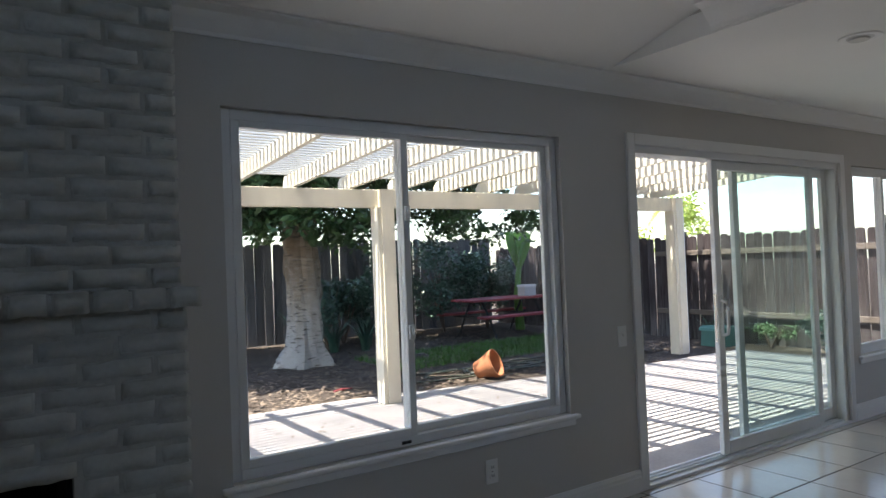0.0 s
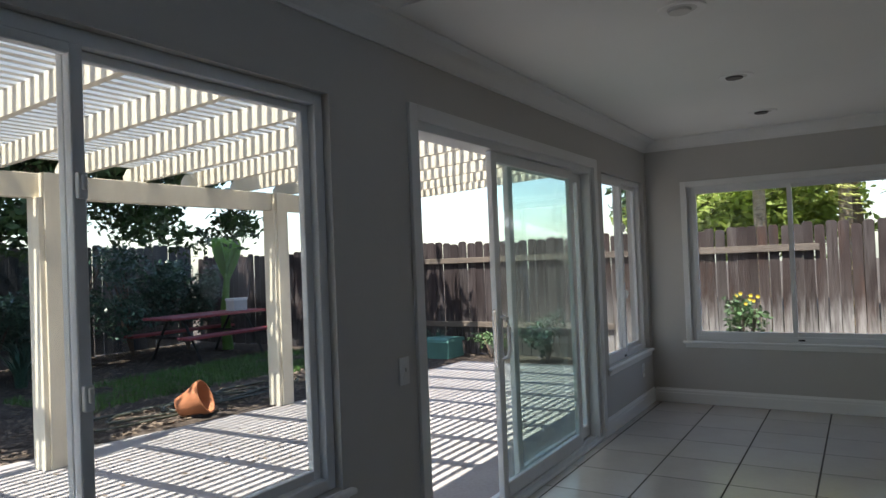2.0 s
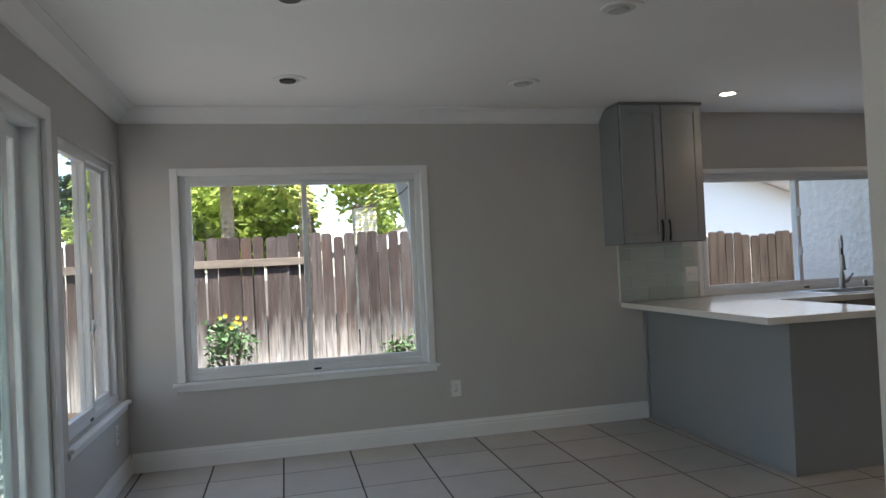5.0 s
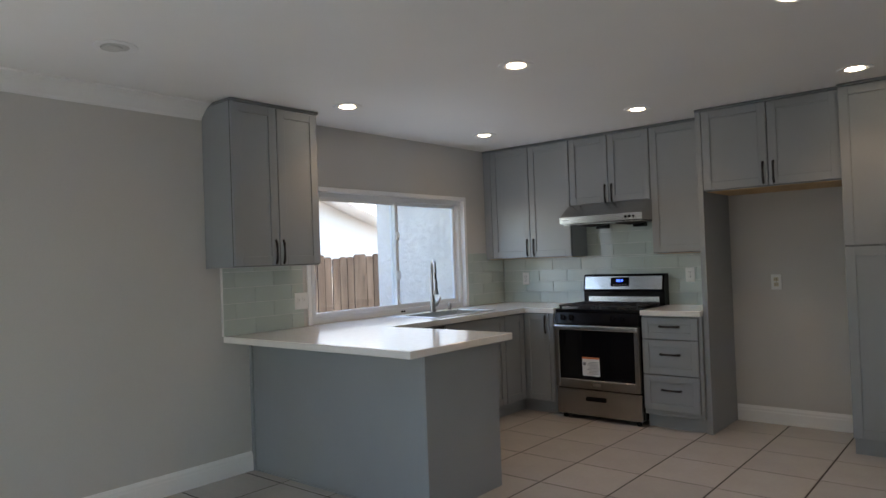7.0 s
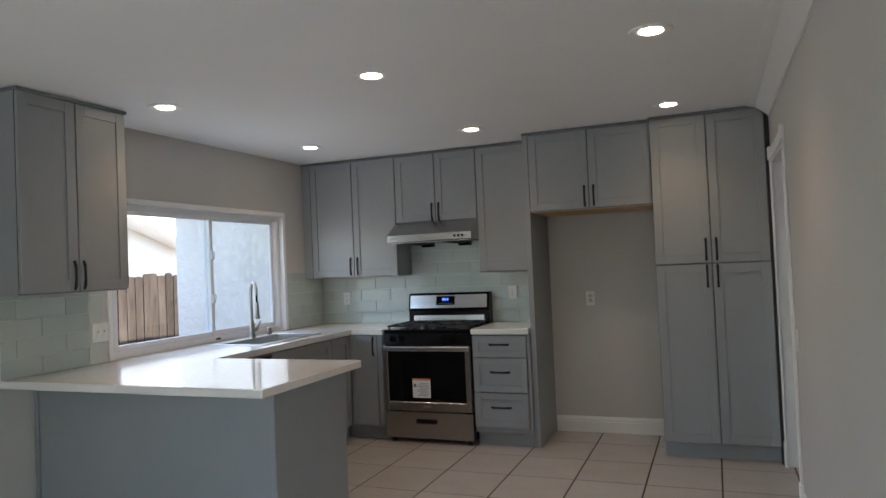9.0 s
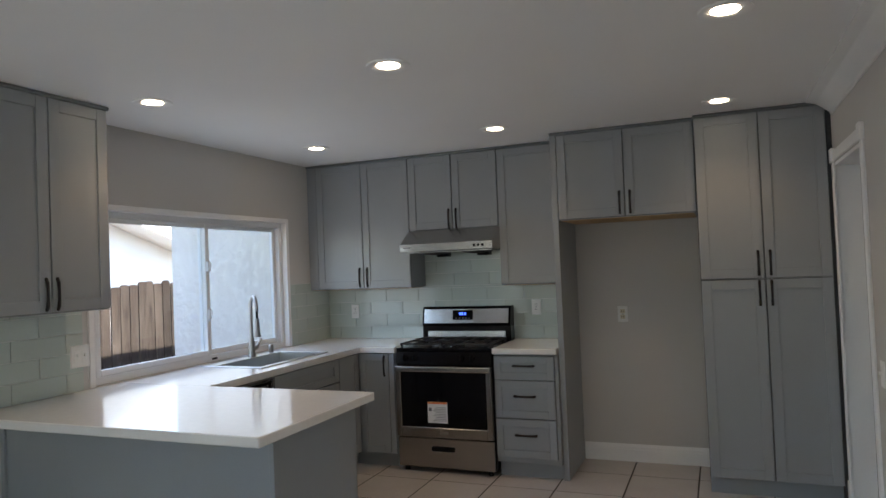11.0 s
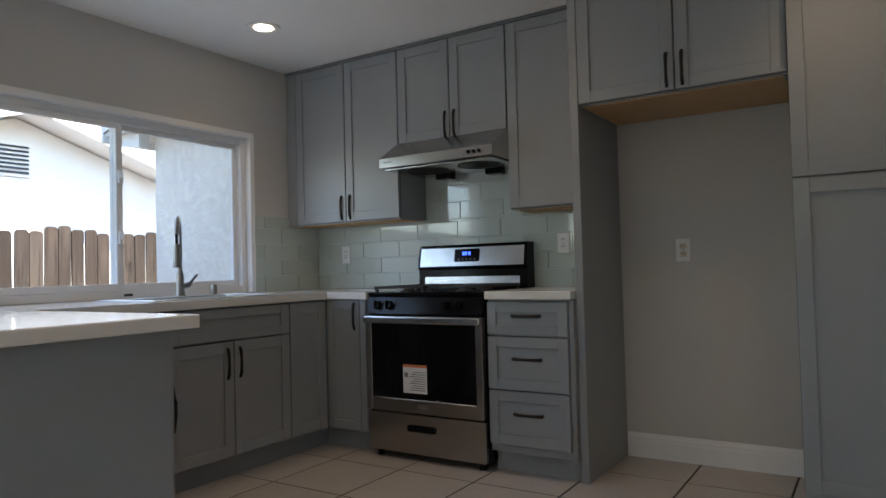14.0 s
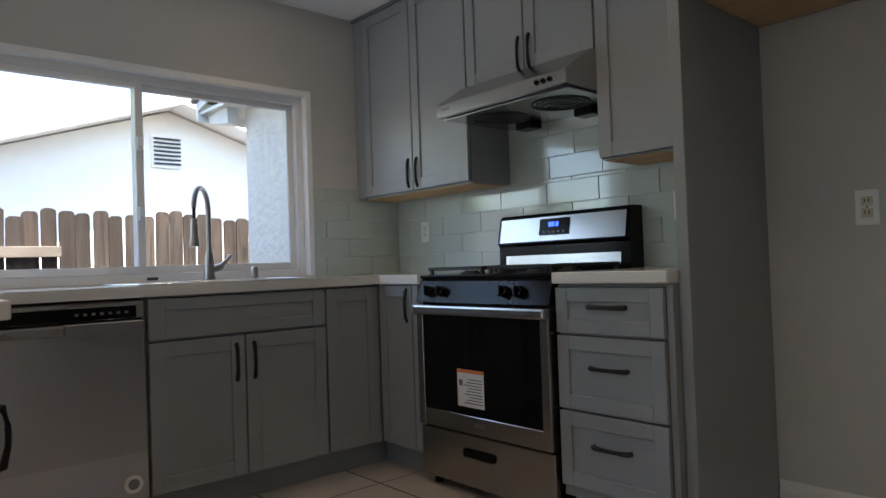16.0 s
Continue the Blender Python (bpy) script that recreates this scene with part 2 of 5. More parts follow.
M_STUCCO = layered("grey_stucco", 0.9, 1.0, (0.78, 0.725, 0.645), (
    ((0.66, 0.61, 0.54), "noise", 2.0, (1, 1, 1), 0.45, 0.65, 0.5),
    ((0.84, 0.79, 0.71), "noise", 14.0, (1, 1, 1), 0.50, 0.60, 0.8)))
M_STUCCO2 = material("cream_stucco", (0.86, 0.82, 0.75), 0.9, var=0.06, scale=10, bump=0.4, fine=40)
M_ROOF = material("asphalt_shingle", (0.16, 0.145, 0.13), 0.9, var=0.3, scale=20, bump=0.4)
M_BARK = layered("pale_bark", 0.9, 0.7, (0.30, 0.235, 0.165), (
    ((0.17, 0.12, 0.08), "noise", 2.5, (1, 1, 0.5), 0.45, 0.65, 0.8),
    ((0.42, 0.37, 0.30), "noise", 6.0, (1, 1, 2), 0.52, 0.66, 0.6),
    ((0.10, 0.08, 0.06), "noise", 9.0, (1, 1, 4), 0.56, 0.64, 0.8)))
M_TRUNK = layered("whitewashed_bark", 0.9, 0.8, (0.27, 0.21, 0.145), (
    ((0.15, 0.105, 0.07), "noise", 2.5, (1, 1, 0.5), 0.45, 0.65, 0.8),
    ((0.40, 0.34, 0.26), "noise", 6.0, (1, 1, 2), 0.52, 0.66, 0.5),
    ((0.46, 0.44, 0.41), "height", 5.0, (2, 2, 0.7), 1.75, 0.9, 0.65),
    ((0.09, 0.075, 0.06), "noise", 8.0, (1, 1, 4), 0.57, 0.64, 0.85)))
M_BARKD = material("dark_bark", (0.14, 0.10, 0.075), 0.9, var=0.35, scale=8, bump=0.6)
M_LEAF = material("dark_green_leaf", (0.045, 0.095, 0.028), 0.45, var=0.45, scale=2.0, fine=9)
M_LEAFB = translucent(material("bright_green_leaf", (0.36, 0.45, 0.11), 0.5, var=0.45, scale=2.0, fine=9), 0.5)
M_LEAFC = material("blue_green_leaf", (0.045, 0.10, 0.065), 0.4, var=0.45, scale=2.5, fine=9)
M_LEAFY = material("weed_leaf", (0.085, 0.155, 0.06), 0.5, var=0.4, scale=3, fine=12)
M_BANANA = translucent(material("banana_leaf", (0.16, 0.33, 0.07), 0.4, var=0.25, scale=3), 0.4)
M_FROND = translucent(material("palm_frond", (0.50, 0.52, 0.17), 0.5, var=0.35, scale=3), 0.45)
M_GRASS = material("lawn_grass", (0.075, 0.17, 0.03), 0.6, var=0.35, scale=2.0, fine=12)
M_TERRA = material("terracotta", (0.42, 0.16, 0.07), 0.75, var=0.15, scale=9, bump=0.2)
M_RED = material("faded_red_paint", (0.30, 0.055, 0.06), 0.6, var=0.2, scale=5, bump=0.2)
M_GBOX = material("green_plastic", (0.10, 0.24, 0.20), 0.5, var=0.12)
M_HOSE = material("dark_rubber_hose", (0.07, 0.075, 0.055), 0.5, var=0.2)
M_PAPER = material("white_label", (0.80, 0.79, 0.76), 0.6, var=0.02)
M_ORANGE = material("orange_print", (0.75, 0.22, 0.06), 0.6)
M_INK = material("grey_print", (0.18, 0.18, 0.18), 0.7)
M_FLOWER = material("yellow_flower", (0.7, 0.5, 0.05), 0.6)
M_BULB = glow_material("warm_lamp_glow", (1.0, 0.80, 0.58), 3.0)
M_CABD = material("dark_grey_moulding", (0.18, 0.195, 0.205), 0.5, var=0.05)
M_LED = glow_material("blue_clock_digits", (0.05, 0.12, 1.0), 0.5)
M_LENS = material("unlit_lens", (0.55, 0.55, 0.53), 0.3, var=0.05)
M_CANDARK = material("dark_can_inside", (0.05, 0.05, 0.05), 0.5)


# ---- mesh helpers ----
def box(bm, x0, x1, y0, y1, z0, z1, bevel=0.0):
    x0, x1 = min(x0, x1), max(x0, x1)
    y0, y1 = min(y0, y1), max(y0, y1)
    z0, z1 = min(z0, z1), max(z0, z1)
    r = bmesh.ops.create_cube(bm, size=1, matrix=Matrix.Translation(((x0 + x1) / 2, (y0 + y1) / 2, (z0 + z1) / 2)) @ Matrix.Diagonal((x1 - x0, y1 - y0, z1 - z0, 1)))
    if bevel:
        es = list({e for v in r["verts"] for e in v.link_edges})
        bmesh.ops.bevel(bm, geom=es, offset=bevel, segments=2 if bevel > 0.004 else 1, affect="EDGES", profile=0.5)
    return bm


def B(x0, x1, y0, y1, z0, z1, bevel=0.0):
    return box(bmesh.new(), x0, x1, y0, y1, z0, z1, bevel)


def cyl(bm, p, q, r, r2=None, n=16, caps=True):
    p, q = Vector(p), Vector(q)
    d = q - p
    m = Matrix.Translation((p + q) / 2) @ d.to_track_quat("Z", "Y").to_matrix().to_4x4()
    bmesh.ops.create_cone(bm, cap_ends=caps, segments=n, radius1=r, radius2=r if r2 is None else r2, depth=d.length, matrix=m)
    return bm


def C(p, q, r, r2=None, n=16):
    return cyl(bmesh.new(), p, q, r, r2, n)


def tube(bm, pts, radii, n=10):
    """A round tube through the points."""
    pts = [Vector(p) for p in pts]
    if not hasattr(radii, "__len__"):
        radii = [radii] * len(pts)
    rings = []
    up = Vector((0.13, 0.21, 0.97))
    for i, p in enumerate(pts):
        t = (pts[min(i + 1, len(pts) - 1)] - pts[max(i - 1, 0)]).normalized()
        a = t.cross(up)
        a = a.normalized() if a.length > 1e-4 else t.cross(Vector((1, 0, 0))).normalized()
        b = t.cross(a)
        rings.append([bm.verts.new(p + radii[i] * (math.cos(k * math.tau / n) * a + math.sin(k * math.tau / n) * b)) for k in range(n)])
    for r0, r1 in zip(rings, rings[1:]):
        for k in range(n):
            bm.faces.new((r0[k], r0[(k + 1) % n], r1[(k + 1) % n], r1[k]))
    for r in (rings[0], rings[-1]):
        bm.faces.new(r)
    bmesh.ops.recalc_face_normals(bm, faces=bm.faces)
    return bm


def sweep(profile, path, closed=False):
    """A moulding: profile of (out, up) carried along path points (x, y, z, nx, ny): out goes along n."""
    bm = bmesh.new()
    rings = [[bm.verts.new((x + o * nx, y + o * ny, z + u)) for o, u in profile] for x, y, z, nx, ny in path]
    k = len(profile)
    for r0, r1 in zip(rings, rings[1:]):
        for i in range(k):
            bm.faces.new((r0[i], r0[(i + 1) % k], r1[(i + 1) % k], r1[i]))
    bm.faces.new(rings[0])
    bm.faces.new(rings[-1])
    bmesh.ops.recalc_face_normals(bm, faces=bm.faces)
    return bm


def prism(pts, axis, a, b):
    """A polygon of 2D points pushed from a to b along x, y or z."""
    bm = bmesh.new()
    def at(u, v, w):
        return (w, u, v) if axis == "x" else (u, w, v) if axis == "y" else (u, v, w)
    lo = [bm.verts.new(at(u, v, a)) for u, v in pts]
    hi = [bm.verts.new(at(u, v, b)) for u, v in pts]
    bm.faces.new(lo)
    bm.faces.new(hi)
    for i in range(len(pts)):
        j = (i + 1) % len(pts)
        bm.faces.new((lo[i], lo[j], hi[j], hi[i]))
    bmesh.ops.recalc_face_normals(bm, faces=bm.faces)
    return bm


ROOT = {}


def thing(name, label, category, at=(0, 0, 0), group="", kind=""):
    ob = new(name)
    ob.location = at
    ROOT[ob] = Vector(at)
    return tagged(ob, label, category, group, kind)


def part(name, bm, mat, parent=None, label="", smooth=False):
    """Links a bmesh, given in world places, as one mesh object under a thing or a part."""
    at = ROOT.get(parent, Vector())
    if parent is not None:
        bmesh.ops.translate(bm, verts=bm.verts, vec=-at)
    me = bpy.data.meshes.new(name)
    bm.to_mesh(me)
    bm.free()
    me.materials.append(mat)
    if smooth:
        me.shade_smooth()
        me.set_sharp_from_angle(angle=radians(40))
    ob = new(name, me)
    if parent is not None:
        ob.parent = parent
        ROOT[ob] = at
    return tagged(ob, label)


def piece(name, me, parent, place, turn=(0, 0, 0), scale=(1, 1, 1)):
    ob = new(name, me)
    ob.parent = parent
    ob.location, ob.rotation_euler, ob.scale = place, turn, scale
    return ob


def mesh_of(name, bm, mat):
    me = bpy.data.meshes.new(name)
    bm.to_mesh(me)
    bm.free()
    me.materials.append(mat)
    return me


def structure(name, bm, mat, label="", category=""):
    return tagged(part(name, bm, mat), label, category, kind="structure")


def join_boxes(bm):
    """Welds boxes that meet face to face into one body."""
    bmesh.ops.remove_doubles(bm, verts=bm.verts, dist=1e-5)
    seen = {}
    for f in list(bm.faces):
        key = tuple(round(c, 3) for c in f.calc_center_median())
        seen.setdefault(key, []).append(f)
    bmesh.ops.delete(bm, geom=[f for fs in seen.values() if len(fs) > 1 for f in fs], context="FACES_ONLY")


def wall_with_holes(name, axis, face, thick, a0, a1, z0, z1, holes, mat, label):
    """A wall whose inner face stands at face; holes of (a, b, low, high) go through it. axis: the one that it runs along."""
    bm = bmesh.new()
    cuts = sorted({a0, a1, *[h[0] for h in holes], *[h[1] for h in holes]})
    for u, v in zip(cuts, cuts[1:]):
        hs = sorted([h for h in holes if h[0] <= u + 1e-6 and h[1] >= v - 1e-6], key=lambda h: h[2])
        z = z0
        spans = []
        for h in hs:
            if h[2] > z:
                spans.append((z, h[2]))
            z = h[3]
        if z < z1:
            spans.append((z, z1))
        for lo, hi in spans:
            if axis == "x":
                box(bm, u, v, face, face + thick, lo, hi)
            else:
                box(bm, face, face + thick, u, v, lo, hi)
    join_boxes(bm)
    return structure(name, bm, mat, label, "wall")


# ---- walls, floor, ceiling ----
wall_with_holes("wall_north", "x", YN, WT, XW, XE + WT, -0.15, 2.75, [W1, SD, W2], M_WALL, "greige painted wall with a wide window and sliding door")
wall_with_holes("wall_east", "y", XE, WT, YS - WT, YN, -0.15, 2.75, [W3, KW], M_WALL, "greige painted end wall with two windows")
structure("wall_south", B(XR - 0.125, XE, YS - WT, YS, -0.15, 2.75), M_WALL, "greige painted kitchen back wall", "wall")
wall_with_holes("wall_inner", "y", XR, -0.125, YS, 1.10, 0, 2.412, [DW_], M_WALL, "greige painted inner wall with a cased doorway")
structure("wall_inner_end", prism([(3.15, 0.6), (XR - 0.126, 0.6), (XR - 0.126, 1.101), (XR, 1.101), (3.29, 1.355), (3.15, 1.355)], "z", 0, ZC), M_WALL, "greige painted splayed wall end", "wall")
structure("wall_west", B(XW - WT, XW, -4.2, YN, -0.15, 3.7), M_WALL, "greige painted living room wall", "wall")
structure("wall_living_south", B(XW, XR - 0.125, -4.2 - WT, -4.2, -0.15, 3.7), M_WALL, "greige painted living room wall", "wall")
structure("ceiling", B(3.15, XE, YS, YN, ZC, ZC + 0.12), M_CEIL, "flat white painted ceiling", "ceiling")
SLOPE = 0.24


def vault(y):
    return ZC + SLOPE * (3.05 - y)


structure("ceiling_vault", prism([(YN, ZC), (3.05, ZC), (-4.2, vault(-4.2)), (-4.2, vault(-4.2) + 0.1), (YN, ZC + 0.14)], "x", XW, 3.15), M_CEIL, "sloping white living room ceiling", "ceiling")
structure("wall_gable", prism([(3.05, ZC + 0.001), (-4.2, vault(-4.2)), (-4.2, ZC + 0.001)], "x", 3.151, 3.25), M_WALL, "triangular gable wall above the flat ceiling edge", "wall")
structure("roof", B(3.26, XE + 0.45, -4.6, YN + 0.50, 2.77, 2.85), M_ROOF, "plain low house roof deck", "roof")
structure("roof_living", prism([(YN + 0.50, 2.62), (-4.6, 4.50), (-4.6, 4.60), (YN + 0.50, 2.72)], "x", XW - 0.5, 3.255), M_ROOF, "sloping house roof deck above the living room", "roof")
CROWN = [(0, -0.085), (0.010, -0.085), (0.014, -0.072), (0.030, -0.060), (0.055, -0.040), (0.085, -0.020), (0.120, -0.013), (0.135, -0.010), (0.135, 0), (0, 0)]
CROWN_E = [(o * 1.0, u * 1.1) for o, u in CROWN]
structure("trim_crown_north", sweep(CROWN_E, [(XW, YN, ZC, 0, -1), (XE - 0.001, YN, ZC, 0, -1)]), M_TRIM, "white cove crown moulding", "trim")
structure("trim_crown_east", sweep(CROWN_E, [(XE, YN - 0.001, ZC, -1, 0), (XE, -0.26, ZC, -1, 0)]), M_TRIM, "white cove crown moulding with a cut end", "trim")
structure("trim_crown_inner", sweep(CROWN_E, [(XR, 1.10, ZC, 1, 0), (XR, -2.90, ZC, 1, 0)]), M_TRIM, "white cove crown moulding", "trim")
structure("trim_crown_gable", sweep([(o, u * 1.35) for o, u in CROWN], [(3.150, 2.42, ZC + 0.125, -1, 0), (3.150, -3.4, ZC + 0.125, -1, 0)]), M_TRIM, "white crown moulding with a sawn end on the gable", "trim")
BASE = [(0, 0), (0.016, 0), (0.016, 0.085), (0.013, 0.092), (0.013, 0.108), (0.008, 0.118), (0.006, 0.128), (0, 0.128)]


def baseboard(path):
    structure("baseboard", sweep(BASE, path), M_TRIM, "white painted stepped baseboard", "baseboard")


baseboard([(0.80, YN, 0, 0, -1), (3.43, YN, 0, 0, -1)])
baseboard([(5.955, YN, 0, 0, -1), (XE - 0.001, YN, 0, 0, -1)])
baseboard([(XE, YN - 0.017, 0, -1, 0), (XE, -0.575, 0, -1, 0)])
baseboard([(4.22, YS, 0, 0, 1), (5.12, YS, 0, 0, 1)])
baseboard([(XR, 1.10, 0, 1, 0), (XR, -1.99, 0, 1, 0)])


# ---- windows and doors ----
def face_box(axis, face, out, a0, a1, d0, d1, z0, z1, bevel=0.003, bm=None):
    """A box on a wall: a along the wall, d inwards from the wall's face (out is the inward sign)."""
    bm = bm or bmesh.new()
    lo, hi = face + out * d0, face + out * d1
    return box(bm, a0, a1, lo, hi, z0, z1, bevel) if axis == "x" else box(bm, lo, hi, a0, a1, z0, z1, bevel)


def slider_window(name, axis, face, hole, casing, sill, label, mull=None, front="hi", latches=(0.35, 0.72), reveal=0.0):
    """A two-pane sliding window set in hole; out = inward direction sign is -1 for north and east walls."""
    a0, a1, z0, z1 = hole
    w = thing(name, label, "window", (0, 0, 0), kind="structure")
    fb = lambda *k, **kw: face_box(axis, face, -1, *k, **kw)
    F = 0.045
    d0, d1 = -0.105 - reveal, -0.035 - reveal
    fr = fb(a0, a0 + F, d0, d1, z0, z1)
    fb(a1 - F, a1, d0, d1, z0, z1, bm=fr)
    fb(a0 + F, a1 - F, d0, d1, z0, z0 + F, bm=fr)
    fb(a0 + F, a1 - F, d0, d1, z1 - F, z1, bm=fr)
    part("window_frame", fr, M_VINYL, w)
    m = mull if mull else (a0 + a1) / 2
    S = 0.036
    for i, (u, v) in enumerate(((a0 + F, m + S / 2), (m - S / 2, a1 - F))):
        near = (i == 0) == (front == "lo")
        e0, e1 = (d0 + 0.038, d1 + 0.004) if near else (d0 + 0.006, d0 + 0.036)
        sash = fb(u, u + S, e0, e1, z0 + F, z1 - F)
        fb(v - S, v, e0, e1, z0 + F, z1 - F, bm=sash)
        fb(u + S, v - S, e0, e1, z0 + F, z0 + F + S, bm=sash)
        fb(u + S, v - S, e0, e1, z1 - F - S * 0.8, z1 - F, bm=sash)
        s = part("sash", sash, M_VINYL, w)
        p = part("pane", fb(u + S - 0.004, v - S + 0.004, (e0 + e1) / 2 - 0.003, (e0 + e1) / 2 + 0.003, z0 + F + S - 0.004, z1 - F - S * 0.8 + 0.004, bevel=0), M_GLASS, s)
        p.visible_shadow = False
    for h in latches:
        z = z0 + h * (z1 - z0)
        lt = fb(m - 0.014, m + 0.014, d1 + 0.003, d1 + 0.022, z - 0.035, z + 0.035, bevel=0.005)
        fb(m - 0.006, m + 0.006, d1 + 0.020, d1 + 0.034, z - 0.012, z + 0.028, bevel=0.003, bm=lt)
        part("latch", lt, M_VINYL, w)
    if casing:
        k = casing
        e = 0.006
        tr = fb(a0 - k, a0 + e, -0.034, 0.014, z0 - 0.0, z1 + k)
        fb(a1 - e, a1 + k, -0.034, 0.014, z0 - 0.0, z1 + k, bm=tr)
        fb(a0 + e, a1 - e, -0.034, 0.0138, z1 - e, z1 + k, bm=tr)
        part("casing", tr, M_TRIM, w)
    if sill:
        e = sill
        st = fb(a0 - e, a1 + e, 0.0, 0.036, z0 - 0.026, z0 - 0.002, bevel=0.008)
        fb(a0 + 0.002, a1 - 0.002, -0.034 - reveal, 0.002, z0 - 0.03, z0 - 0.001, bm=st, bevel=0)
        fb(a0 - e + 0.02, a1 + e - 0.02, 0.0, 0.014, z0 - 0.062, z0 - 0.026, bm=st)
        part("window_sill", st, M_TRIM, w)
    tr2 = fb(m - 0.07, m - 0.02, d1, d1 + 0.004, z0 + 0.012, z0 + 0.026, bevel=0)
    part("vent_slot", tr2, M_SLOT, w)
    return w


slider_window("window_1", "x", YN, W1, 0, 0.045, "wide white vinyl sliding window onto the patio", mull=1.93, front="lo")
slider_window("window_2", "x", YN, W2, 0, 0.045, "narrow white vinyl sliding window beside the patio door", front="lo")
slider_window("window_3", "y", XE, W3, 0.046, 0.075, "white vinyl sliding window facing the board fence", mull=2.02, front="hi", latches=(0.3, 0.75))
slider_window("window_4", "y", XE, KW, 0.030, 0, "white vinyl sliding window above the kitchen sink", mull=-2.075, front="hi", latches=(0.33, 0.66))

sd = thing("door_1", "white sliding patio door standing half open", "door", (0, 0, 0), kind="structure")
a0, a1, z0, z1 = SD
k = 0.062
tr = B(a0 - k, a0 + 0.006, YN - 0.016, YN + 0.009, 0, z1 + k, 0.003)
box(tr, a1 - 0.006, a1 + k, YN - 0.016, YN + 0.009, 0, z1 + k, 0.003)
box(tr, a0 + 0.006, a1 - 0.006, YN - 0.0158, YN + 0.009, z1 - 0.006, z1 + k, 0.003)
part("casing", tr, M_TRIM, sd)
fr = B(a0, a0 + 0.035, YN + 0.01, YN + 0.15, 0.0, z1, 0.003)
box(fr, a1 - 0.05, a1, YN + 0.01, YN + 0.15, 0.0, z1, 0.003)
box(fr, a0 + 0.035, a1 - 0.05, YN + 0.01, YN + 0.15, z1 - 0.05, z1, 0.003)
part("door_frame", fr, M_VINYL, sd)
tk = B(a0, a1, YN - 0.01, YN + 0.16, -0.02, 0.018, 0.003)
for y in (0.03, 0.07, 0.11):
    box(tk, a0 + 0.036, a1 - 0.052, YN + y, YN + y + 0.008, 0.018, 0.032)
part("track", tk, M_VINYL, sd)


def door_panel(u, v, y, name):
    s = 0.062
    f = B(u, u + s, y, y + 0.036, 0.034, z1 - 0.052, 0.004)
    box(f, v - s, v, y, y + 0.036, 0.034, z1 - 0.052, 0.004)
    box(f, u + s, v - s, y, y + 0.036, 0.034, 0.034 + 0.085, 0.004)
    box(f, u + s, v - s, y, y + 0.036, z1 - 0.052 - 0.062, z1 - 0.052, 0.004)
    p = part(name, f, M_VINYL, sd)
    g = part("pane", B(u + s - 0.005, v - s + 0.005, y + 0.014, y + 0.022, 0.115, z1 - 0.11), M_GLASS2, p)
    g.visible_shadow = False
    return p


dp = door_panel(4.30, 5.56, YN + 0.035, "sliding_panel")
door_panel(4.60, 5.845, YN + 0.085, "fixed_panel")
hb = tube(bmesh.new(), [(4.332, YN + 0.034, 0.82), (4.332, YN - 0.008, 0.835), (4.332, YN - 0.016, 0.88), (4.332, YN - 0.016, 1.0), (4.332, YN - 0.008, 1.045), (4.332, YN + 0.034, 1.06)], 0.011)
box(hb, 4.317, 4.347, YN + 0.026, YN + 0.036, 0.79, 1.09, 0.003)
part("handle", hb, M_VINYL, dp, "white loop pull handle", True)
part("lock_plate", B(4.2975, 4.301, YN + 0.045, YN + 0.062, 0.78, 1.10), M_STEEL, dp)

dr = thing("door_2", "white cased doorway without a door leaf", "doorway", (0, 0, 0), kind="structure")
y0, y1, _, zt = DW_
part("jamb", box(B(XR - 0.128, XR + 0.002, y0, y0 + 0.018, 0, zt), XR - 0.128, XR + 0.002, y1 - 0.018, y1, 0, zt), M_TRIM, dr)
part("head_jamb", B(XR - 0.128, XR + 0.002, y0 + 0.018, y1 - 0.018, zt - 0.018, zt), M_TRIM, dr)
for y in (y0 - 0.01, y1 - 0.012):
    part("casing", box(B(XR, XR + 0.014, y, y + 0.055, 0.16, zt, 0.004), XR, XR + 0.020, y - 0.003, y + 0.058, 0, 0.16, 0.004), M_TRIM, dr)
    part("corner_block", B(XR, XR + 0.024, y - 0.008, y + 0.066, zt, zt + 0.085, 0.006), M_TRIM, dr)
part("head_casing", B(XR, XR + 0.014, y0 + 0.056, y1 - 0.020, zt + 0.008, zt + 0.07, 0.004), M_TRIM, dr)


